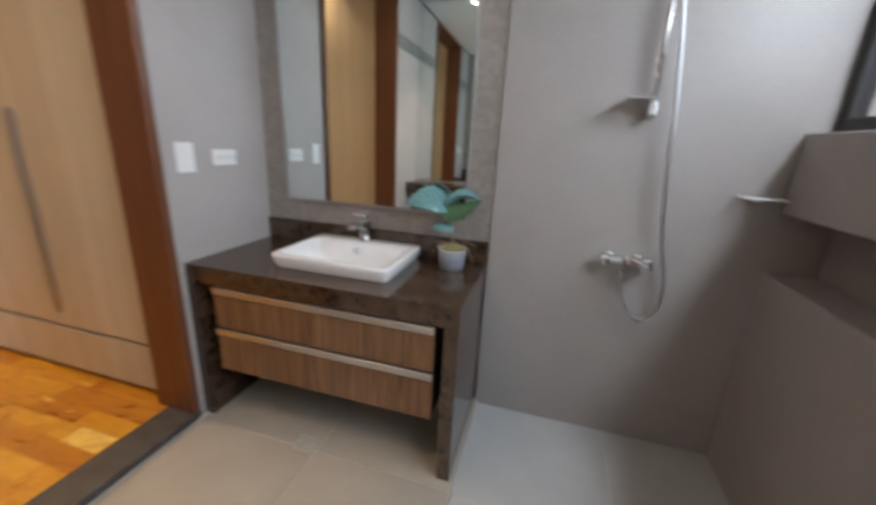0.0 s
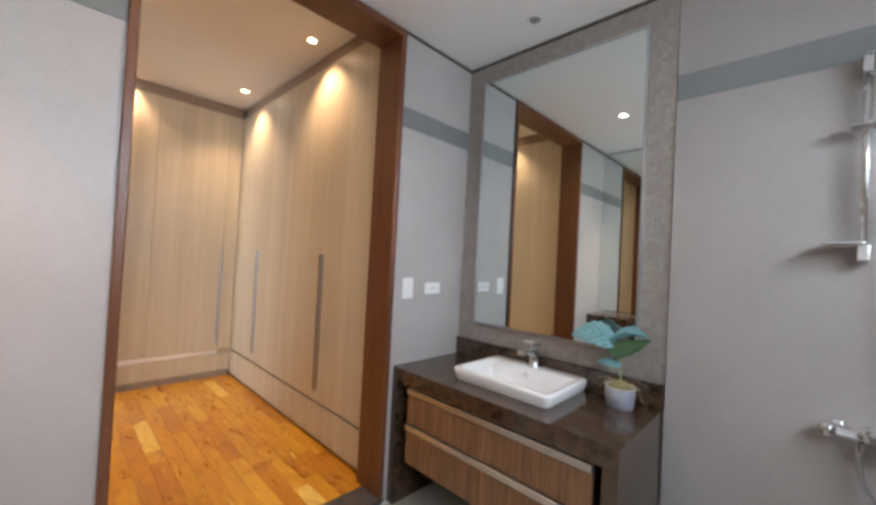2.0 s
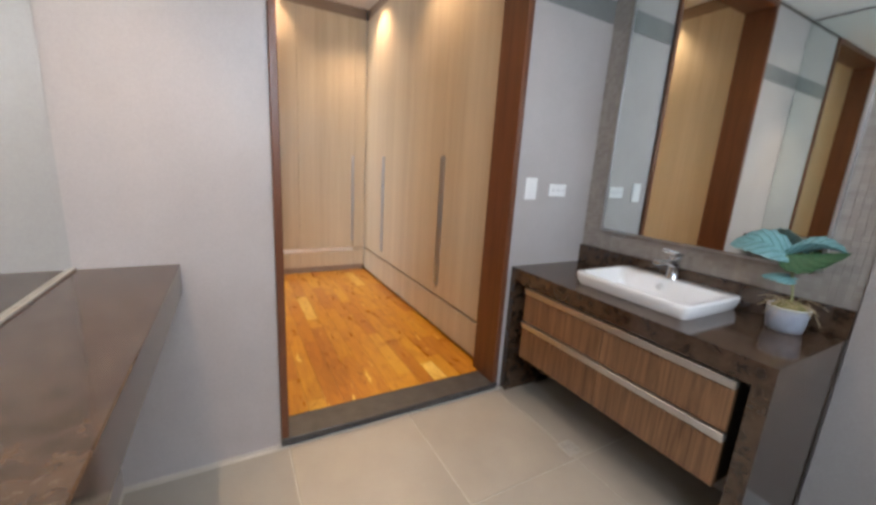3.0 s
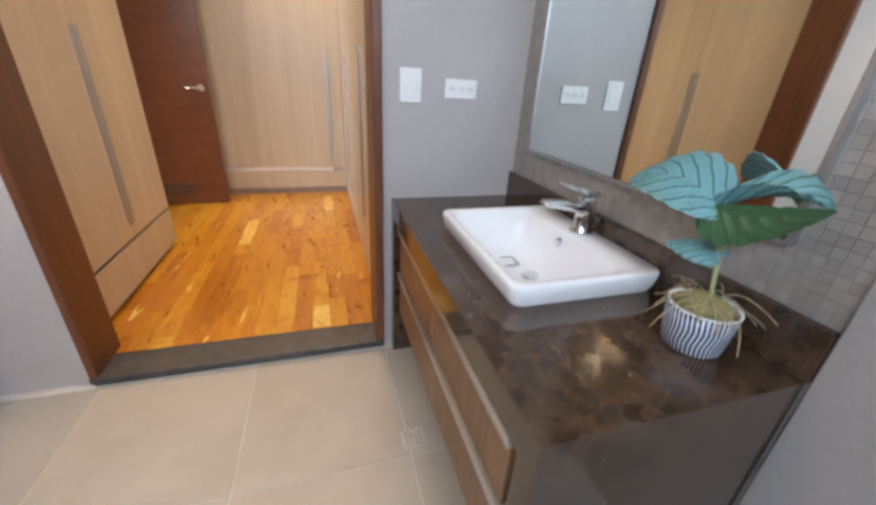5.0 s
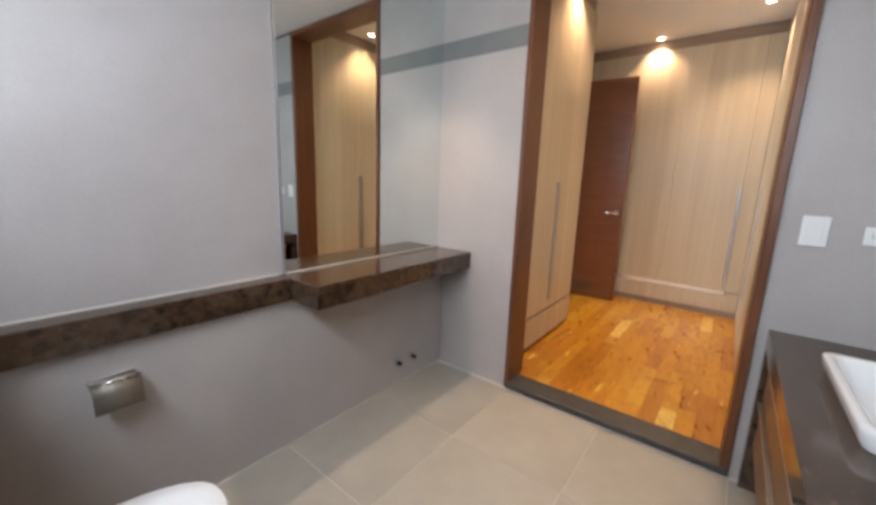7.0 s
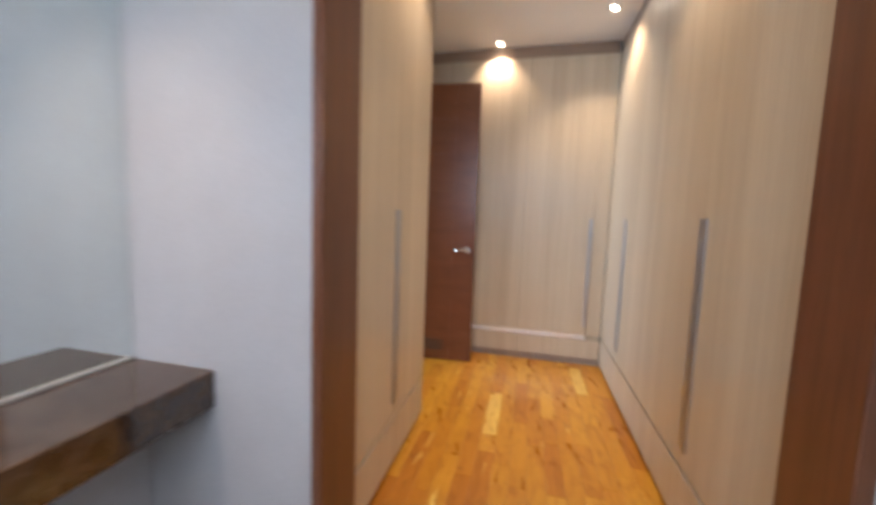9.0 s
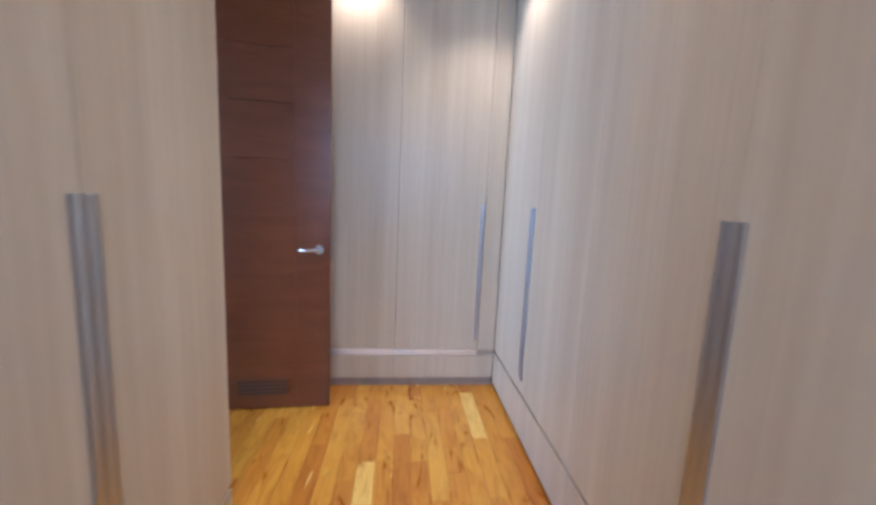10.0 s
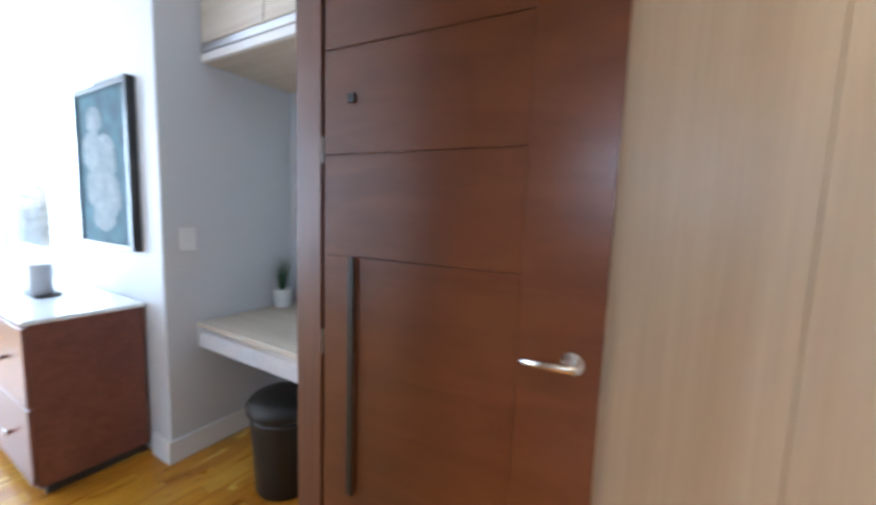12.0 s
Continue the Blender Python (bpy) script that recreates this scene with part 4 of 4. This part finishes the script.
so = thing("soap_basket", (4.10, BY, 1.205), "small white wire soap basket on shower wall", "soap basket")
bm = bmesh.new()
tube(bm, [(-0.065, -0.001, 0), (-0.065, -0.085, 0), (0.065, -0.085, 0), (0.065, -0.001, 0)], 0.005, 8)
for k in range(8):
    tube(bm, [(-0.056 + k * 0.016, -0.002, -0.002), (-0.056 + k * 0.016, -0.084, -0.002)], 0.0042, 6)
part("wire_tray", bm, M["plastic"], so)
bm = boxes((-0.02, 0.02, -0.03, -0.001, -0.018, 0.0), bevel=0.004)
part("wall_mount", bm, M["steel"], so)

dr = thing("floor_drain", (2.40, 4.275, 0.0), "small square metal floor drain beside the vanity", "floor drain")
part("grate", boxes((-0.045, 0.045, -0.045, 0.045, 0.0, 0.004), bevel=0.001), M["drain_metal"], dr)
for k in range(4):
    part("slot", boxes((-0.032, 0.032, -0.03 + k * 0.018, -0.024 + k * 0.018, 0.004, 0.0046)), M["slot_grey"], dr)


# ---- wardrobes ----
def grip(bm, x, z0, z1, out):
    """A vertical aluminium grip channel, two lips with a hollow between, on a front in the xz plane (out: towards -y or +y)."""
    prof = ((-0.016, -0.002), (-0.016, 0.006), (-0.013, 0.007), (-0.006, 0.004), (0.006, 0.004), (0.013, 0.007), (0.016, 0.006), (0.016, -0.002))
    a = [bm.verts.new((x + p, out * d, z0)) for p, d in prof]
    b = [bm.verts.new((x + p, out * d, z1)) for p, d in prof]
    for k in range(len(prof)):
        bm.faces.new((a[k], a[(k + 1) % len(prof)], b[(k + 1) % len(prof)], b[k]))
    bm.faces.new(a[::-1])
    bm.faces.new(b)


def wardrobe(name, loc, rz, width, depth, doors, label, foot=0.03, bar=False):
    """A built-in wardrobe with its front at local y = 0, facing -y; doors: (x0, x1, grip x or None)."""
    w = thing(name, loc, label, "wardrobe", "built-in wardrobes", rz)
    top, z0, gap = 2.80, 0.291, 0.0012 if bar else 0.0005
    part("carcass", boxes((0, width, 0.024, depth, foot + 0.002, top)), M["oak"], w)
    part("plinth", boxes((0.0, width, 0.03, depth, 0.0, foot)), M["plinth_pale"], w, "recessed plinth in a darker tone")
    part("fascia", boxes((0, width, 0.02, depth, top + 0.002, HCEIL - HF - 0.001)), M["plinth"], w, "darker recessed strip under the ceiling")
    if not bar:
        # Dark strip behind the slit between door and drawer stands in for its shade.
        part("groove", boxes((0, width, 0.0215, 0.0235, z0 - 0.035, z0 + 0.01)), M["groove"], w, "dark strip for the shade in the finger groove")
    for x0, x1, gx in doors:
        d = part("door", boxes((x0 + gap, x1 - gap, 0.0, 0.020, z0, top - 0.002), bevel=0.0008), M["oak"], w)
        if bar and x0 > 0:
            # Dark backing strip gives each door gap the shade of a deep seam.
            part("seam_shade", boxes((x0 - 0.004, x0 + 0.004, 0.0212, 0.0232, foot + 0.004, top - 0.002)), M["dark_gap"], w)
        if gx is not None:
            g = bmesh.new()
            grip(g, gx, 0.37, 1.365, -1)
            part("grip", g, M["grip_metal"], d, "long vertical aluminium grip")
        part("drawer_front", boxes((x0 + gap, x1 - gap, 0.0, 0.020, foot + 0.004, z0 - (0.050 if bar else 0.021)), bevel=0.0008), M["oak"], w)
    if bar:
        part("grip_rail", boxes((doors[1][0], doors[-1][0], 0.006, 0.02, z0 - 0.047, z0 - 0.003), (doors[1][0], doors[-1][0], -0.004, 0.006, z0 - 0.012, z0 - 0.003), bevel=0.002), M["bright_rail"], w, "horizontal aluminium grip rail")
    return w


NF, EF, LF = 4.260, -0.926, 2.93
wardrobe("wardrobe", (-0.926, NF, HF), 0, 1.276, 0.59, ((0.0, 0.62, 0.6035), (0.62, 1.276, 0.6365)), "pale oak built-in wardrobe with closed doors, along the hall")
wardrobe("wardrobe", (0.352, NF, HF), 0, 1.256, 0.59, ((0.0, 0.607, 0.5905), (0.607, 1.256, 0.6235)), "pale oak built-in wardrobe with closed doors, beside the bathroom opening")
wardrobe("end_wardrobe", (EF, 2.195, HF), 90, 2.064, 0.58, ((0.0, 0.70, None), (0.70, 1.321, None), (1.321, 1.935, 1.9175), (1.935, 2.062, None)), "pale oak built-in wardrobe closing the hall, doors closed", foot=0.065, bar=True)
wardrobe("wardrobe", (1.608, LF, HF), 180, 1.243, 0.60, ((0.0, 0.680, 0.6635), (0.680, 1.243, 0.6965)), "pale oak built-in wardrobe next to the bedroom door")

# ---- bedroom door ----
dfr = tagged(thing("bedroom_door_frame", (-0.1, 2.12, HF), "dark brown stained door frame of the bedroom", "door frame"), kind="structure")
for nm, sp in (("jamb", (-0.59, -0.502, -0.03, 0.095, 0, 2.60)), ("jamb", (0.43, 0.52, -0.03, 0.095, 0, 2.60)), ("head", (-0.502, 0.43, -0.03, 0.095, 2.52, 2.60))):
    part(nm, boxes(sp, bevel=0.004), M["frame_wood"], dfr)

door = thing("bedroom_door", (-0.602, 2.232, HF + 0.008), "dark brown stained wooden door, standing wide open", "door", rz=94.0)
LW, LH, T = 0.872, 2.505, 0.04
stile = 0.668
part("leaf", boxes((0.0, LW, 0.004, T, 0.0, LH)), M["door_wood"], door)
zs = (0.0, 1.246, 1.570, 1.893, 2.20, LH)
for z0, z1 in zip(zs, zs[1:]):
    part("panel", boxes((0.001, stile - 0.002, -0.002, 0.0035, z0 + 0.002, z1 - 0.002), bevel=0.0008), M["door_wood"], door)
part("stile", boxes((stile - 0.0015, LW - 0.001, -0.002, 0.0035, 0.001, LH - 0.001), bevel=0.0008), M["door_wood"], door)
pull = part("pull_bar", boxes((0.112, 0.138, -0.020, -0.010, 0.43, 1.248), bevel=0.003), M["black_metal"], door, "long black vertical pull bar")
for z in (0.5, 1.18):
    part("post", boxes((0.119, 0.131, -0.010, -0.002, z, z + 0.02)), M["black_metal"], pull)
part("door_viewer", boxes((0.097, 0.127, -0.010, -0.002, 1.724, 1.754), bevel=0.003), M["black_metal"], door, "small black square fitting")
bm = bmesh.new()
cyl(bm, (0.806, -0.002, 1.04), (0.806, -0.012, 1.04), 0.029, n=28)
cyl(bm, (0.806, -0.012, 1.04), (0.806, -0.045, 1.04), 0.011, n=16)
ros = part("rosette", bm, M["nickel"], door, "round satin nickel rosette")
bm = bmesh.new()
tube(bm, [(0.82, -0.048, 1.04), (0.80, -0.05, 1.04), (0.75, -0.05, 1.038), (0.69, -0.047, 1.035)], 0.011, 12, [0.011, 0.0125, 0.011, 0.009])
part("lever", bm, M["nickel"], ros)
bm = boxes((0.862, 0.8745, 0.01, 0.03, 0.97, 1.12))
part("latch_plate", bm, M["nickel"], door)
for z in (0.085, 0.90, 1.545, 2.3):
    bm = bmesh.new()
    cyl(bm, (-0.007, 0.002, z), (-0.007, 0.002, z + 0.085), 0.0055, n=12)
    part("hinge", bm, M["dull_chrome"], door)
vent = part("vent_frame", boxes((0.30, 0.62, -0.006, -0.002, 0.09, 0.205), bevel=0.001), M["door_wood"], door)
for k in range(4):
    part("slat", boxes((0.312, 0.608, -0.0105, -0.006, 0.102 + k * 0.025, 0.112 + k * 0.025)), M["dark_gap"], vent)

# ---- bedroom ----
solid("baseboard_niche", boxes((-1.42, -0.63, 1.02, 1.035, HF, HF + 0.13), (-0.645, -0.63, 0.84, 1.02, HF, HF + 0.13), bevel=0.003), M["plastic"], "white painted baseboard round the wall corner", "baseboard")
desk = thing("wall_desk", (-1.13, 1.55, 0.66), "pale built-in desk with grey drawer front", "desk")
part("desktop", boxes((-0.289, 0.335, -0.527, 0.505, 0.115, 0.14), bevel=0.003), M["desk_top"], desk)
part("drawer_front", boxes((0.31, 0.328, -0.525, 0.503, 0.0, 0.092), bevel=0.002), M["grey_panel"], desk)
part("grip_rail", boxes((0.305, 0.330, -0.525, 0.503, 0.094, 0.112), bevel=0.002), M["steel"], desk)
part("carcass", boxes((-0.289, 0.308, -0.527, 0.505, 0.004, 0.113)), M["grey_panel"], desk)
upper = thing("wall_cabinet", (-1.15, 1.55, 2.20), "pale overhead cabinet above the desk", "cabinet")
part("body", boxes((-0.269, 0.265, -0.527, 0.505, 0.0, 0.68)), M["desk_top"], upper)
part("door", boxes((0.267, 0.285, -0.525, -0.002, 0.095, 0.65), bevel=0.002), M["desk_top"], upper)
part("door", boxes((0.267, 0.285, 0.002, 0.503, 0.095, 0.65), bevel=0.002), M["desk_top"], upper)
part("grip_rail", boxes((0.267, 0.295, -0.525, 0.503, 0.045, 0.068), (0.267, 0.285, -0.525, 0.503, 0.07, 0.09), bevel=0.003), M["steel"], upper)
part("valance", boxes((0.267, 0.290, -0.525, 0.503, 0.0, 0.042), bevel=0.003), M["plastic"], upper)
dm = thing("desk_mirror", (-1.42, 1.55, 0.86), "wall mirror above the built-in desk", "mirror")
part("glass", boxes((0.002, 0.012, -0.45, 0.45, 0.0, 1.30), bevel=0.002), M["mirror"], dm)
sw = thing("wall_switch", (-0.765, 1.02, 1.265), "white plastic wall switch plate", "switch")
part("plate", boxes((-0.04, 0.04, 0.0005, 0.009, -0.062, 0.062), bevel=0.003, seg=2), M["plastic"], sw)
part("rocker", boxes((-0.022, 0.022, 0.009, 0.013, -0.04, 0.04), bevel=0.002), M["plastic"], sw)


def small_pot(x, y, z, seed):
    p = thing("small_potted_plant", (x, y, z), "small grassy plant in a white pot on the desk", "plant", "desk plants")
    p.scale = (1.3, 1.3, 1.3)
    bm = bmesh.new()
    lathe(bm, [(0.034, 0.0), (0.037, 0.003), (0.048, 0.088), (0.049, 0.092), (0.044, 0.092), (0.042, 0.08)], n=28)
    part("pot", bm, M["plastic"], p)
    r = random.Random(seed)
    bm = bmesh.new()
    for k in range(46):
        a, s, h = r.uniform(0, 6.28), r.uniform(0.02, 0.09), r.uniform(0.10, 0.19)
        d = Vector((math.cos(a), math.sin(a), 0))
        side = d.cross(Vector((0, 0, 1))) * 0.003
        pts = arc_points(d * 0.01 + Vector((0, 0, 0.078)), d * s * 0.4 + Vector((0, 0, 0.08 + h * 0.7)), d * s + Vector((0, 0, 0.08 + h)), 4)
        vs = [(bm.verts.new(q - side * (1 - i / 4.6)), bm.verts.new(q + side * (1 - i / 4.6))) for i, q in enumerate(pts)]
        for u, v in zip(vs, vs[1:]):
            bm.faces.new((u[0], u[1], v[1], v[0]))
    part("grass_tuft", bm, M["leaf_dark"], p)
    return p


small_pot(-1.30, 1.09, 0.80, 3)
small_pot(-1.31, 1.32, 0.80, 4)

st = thing("stool", (-0.90, 1.645, HF), "round black leather tub stool under the desk", "stool")
bm = bmesh.new()
lathe(bm, [(0.150, 0.0), (0.155, 0.01), (0.176, 0.39), (0.182, 0.42)], n=40)
part("body", bm, M["black_leather"], st)
bm = bmesh.new()
lathe(bm, [(0.183, 0.422), (0.193, 0.434), (0.193, 0.462), (0.178, 0.485), (0.10, 0.497), (0.005, 0.50)], n=40)
part("seat_cushion", bm, M["black_leather"], st)
st.scale = (0.96, 0.96, 0.95)

ds = thing("dresser", (-0.385, -0.045, HF), "reddish brown veneered dresser with pale stone top", "dresser")
part("body", boxes((-0.245, 0.195, -0.84, 0.86, 0.06, 0.845), bevel=0.003), M["dresser_wood"], ds)
part("plinth", boxes((-0.245, 0.16, -0.80, 0.82, 0.0, 0.06)), M["dark_gap"], ds)
part("top", boxes((-0.250, 0.215, -0.86, 0.875, 0.845, 0.866), bevel=0.004), M["marble_top"], ds, "pale polished stone top")
for k in range(3):
    for z0, z1 in ((0.08, 0.45), (0.46, 0.83)):
        d = part("drawer_front", boxes((0.196, 0.212, -0.83 + k * 0.565, -0.27 + k * 0.565, z0, z1), bevel=0.003), M["dresser_wood"], ds)
        bm = bmesh.new()
        yk, zk = -0.55 + k * 0.565, (z0 + z1) / 2
        lathe(bm, [(0.010, 0.0), (0.010, 0.015), (0.018, 0.02), (0.018, 0.028)], n=18)
        bmesh.ops.transform(bm, matrix=Matrix.Translation((0.212, yk, zk)) @ pose(0, 0, 0, 0, 90), verts=bm.verts)
        part("knob", bm, M["nickel"], d)
tr = thing("tray", (-0.385, 0.215, 0.911), "dark oblong tray on the dresser", "tray")
bm = bmesh.new()
loft(bm, [rounded(bm, -0.05, 0.05, -0.12, 0.12, 0.02, 0.0), rounded(bm, -0.06, 0.06, -0.13, 0.13, 0.02, 0.018), rounded(bm, -0.056, 0.056, -0.126, 0.126, 0.02, 0.018), rounded(bm, -0.046, 0.046, -0.116, 0.116, 0.02, 0.006)])
part("dish", bm, M["tray"], tr)
ca = thing("pillar_candle", (-0.385, 0.215, 0.9175), "grey pillar candle standing on the tray", "candle")
bm = bmesh.new()
lathe(bm, [(0.050, 0.0), (0.052, 0.004), (0.052, 0.165), (0.048, 0.172), (0.036, 0.168)], n=30)
part("wax", bm, M["candle"], ca)

pic = thing("framed_picture", (-0.644, 0.452, 1.185), "dark framed teal picture with pale shapes on wall", "picture")
part("frame", boxes((0.0, 0.045, -0.36, -0.33, 0, 0.91), (0.0, 0.045, 0.325, 0.36, 0, 0.91), (0.0, 0.045, -0.33, 0.325, 0, 0.03), (0.0, 0.045, -0.33, 0.325, 0.875, 0.91), bevel=0.003), M["black_metal"], pic)
part("canvas", boxes((0.002, 0.030, -0.33, 0.325, 0.03, 0.875)), M["picture_dark"], pic)
for y, z, w, h in ((-0.10, 0.72, 0.20, 0.16), (-0.13, 0.55, 0.30, 0.24), (0.04, 0.50, 0.26, 0.28), (-0.12, 0.34, 0.26, 0.24), (0.09, 0.30, 0.24, 0.26), (-0.02, 0.18, 0.30, 0.18)):
    bm = bmesh.new()
    loft(bm, [[bm.verts.new((x, y + w / 2 * math.cos(k * 0.5236) * (1 + 0.1 * math.sin(k * 3)), z + h / 2 * math.sin(k * 0.5236))) for k in range(12)] for x in (0.0301, 0.0312 + 0.0004 * (z * 10 % 3))])
    part("pale_shape", bm, M["picture_pale"], pic)

# garden behind the bedroom window
rnd = random.Random(21)
for k in range(5):
    s = thing("garden_shrub", (-1.5 - k * 0.45, -3.7 - k * 0.5 - rnd.random() * 0.3, -0.3), "green leafy shrub outside the bedroom window", "shrub", "garden shrubs")
    bm = bmesh.new()
    tube(bm, [(0, 0, 0), (0.03, 0, 0.5), (0.0, 0.05, 1.1)], 0.03, 7)
    part("stem", bm, M["twig"], s)
    bm = bmesh.new()
    for j in range(420):
        c = Vector((rnd.gauss(0, 0.33), rnd.gauss(0, 0.33), 1.35 + rnd.gauss(0, 0.28)))
        u, v = Vector((rnd.gauss(0, 1), rnd.gauss(0, 1), rnd.gauss(0, 1))).normalized() * 0.07, Vector((rnd.gauss(0, 1), rnd.gauss(0, 1), rnd.gauss(0, 1))).normalized() * 0.035
        bm.faces.new([bm.verts.new(c + q) for q in (-u, v, u, -v)])
    part("crown", bm, M["grass_green"], s)

# ---- floors: tiles and planks ----
fb = solid("floor_bath", boxes((1.69, 4.55, 2.1, 3.652, -0.12, -0.003), (1.69, 3.092, 3.652, 5.0, -0.12, -0.003), (3.092, 4.55, 3.652, 5.0, -0.12, -0.023)), M["grout"], "beige grey tiled bathroom floor", "floor")


def tile_mesh(w, d, h, e):
    bm = bmesh.new()
    box(bm, 0, w, 0, d, -0.01, h)
    top = [x for x in bm.edges if all(v.co.z > 0 - 1e-6 + h - 1e-6 for v in x.verts)]
    bmesh.ops.bevel(bm, geom=top, offset=e, segments=1, affect="EDGES")
    return bm


xs = [1.838, 2.465, 3.092, 3.725, 4.24]
ys = [2.432, 3.042, 3.652, 4.254, 4.862]
for a, b in zip(xs, xs[1:]):
    for c, d in zip(ys, ys[1:]):
        wet = a > 3.0 and c > 3.6
        t = part("tile", tile_mesh(b - a - 0.0035, d - c - 0.0035, 0.0, 0.0012), M["shower_tile" if wet else "floor_tile"], fb)
        t.location = (a + 0.002, c + 0.002, -0.02 if wet else 0)

rnd = random.Random(8)
lengths = (0.30, 0.44, 0.62, 0.86)
PW = 0.0925
plank_meshes = {(ln, m): mesh_of("plank", tile_mesh(ln - 0.0008, PW - 0.0008, 0.0, 0.0008), M[m]) for ln in lengths for m in ("plank", "plank_pale")}


def planks(floor, x0, x1, y0, y1, pale=()):
    """Rows of boards along x; pale: (x0, x1, y) of single boards of sapwood, y anywhere within their row."""
    y = y0
    while y < y1 - 0.01:
        here = [(a, b) for a, b, py in pale if y <= py < y + PW]
        cuts, x = [x0, x1], x0 - rnd.random() * 0.3
        while x < x1:
            x += rnd.choice(lengths)
            if x0 + 0.05 < x < x1 - 0.05 and not any(a - 0.06 < x < b + 0.06 for a, b in here):
                cuts.append(x)
        cuts = sorted(cuts + [c for ab in here for c in ab])
        for a, b in zip(cuts, cuts[1:]):
            ln = min(lengths, key=lambda v: abs(v - (b - a)))
            t = new("plank", plank_meshes[ln, "plank_pale" if (a, b) in here else "plank"])
            t.parent, t.location, t.scale = floor, (a, y, HF), ((b - a) / ln, 1, 1)
        y += PW


fh = solid("floor_hall", boxes((-1.65, FX, 2.06, 5.0, -0.12, HF - 0.0025)), M["subfloor"], "glossy amber wooden plank floor of the hall", "floor")
planks(fh, -0.99, FX, 2.8875, 4.30, ((-0.12, 0.46, 3.39), (1.44, 1.658, 3.95), (-0.83, -0.30, 4.04)))
planks(fh, -0.99, 0.40, 2.055, 2.88)
fbed = solid("floor_bedroom", boxes((-1.65, 3.55, -3.12, 2.06, -0.12, HF - 0.0025)), M["subfloor"], "glossy amber wooden plank floor of the bedroom", "floor")
planks(fbed, -1.5, 0.4, 0.482, 2.05)
bm = bmesh.new()
rnd = random.Random(31)


def slab(bm, x0, x1, y0, y1, z):
    e = 0.0008
    lo = [bm.verts.new((x, y, z - 0.004)) for x, y in ((x0, y0), (x1, y0), (x1, y1), (x0, y1))]
    hi = [bm.verts.new((x, y, z)) for x, y in ((x0 + e, y0 + e), (x1 - e, y0 + e), (x1 - e, y1 - e), (x0 + e, y1 - e))]
    bm.faces.new(hi)
    for k in range(4):
        bm.faces.new((lo[k], lo[(k + 1) % 4], hi[(k + 1) % 4], hi[k]))


for x0, x1, y0, y1 in ((0.4, 3.4, -3.0, 2.05), (-0.64, 0.4, -3.0, 0.5)):
    y = y0
    while y < y1 - 0.02:
        x = x0 - rnd.random() * 0.3
        while x < x1 - 0.02:
            ln = rnd.choice(lengths)
            if min(x + ln, x1) - max(x, x0) > 0.02:
                slab(bm, max(x, x0), min(x + ln, x1), y, min(y + PW, y1), HF)
            x += ln
        y += PW
tagged(new("bedroom_planks", mesh_of("bedroom_planks", bm, M["plank_joined"])), "amber wooden planks out in the bedroom", "planks", kind="stuff")
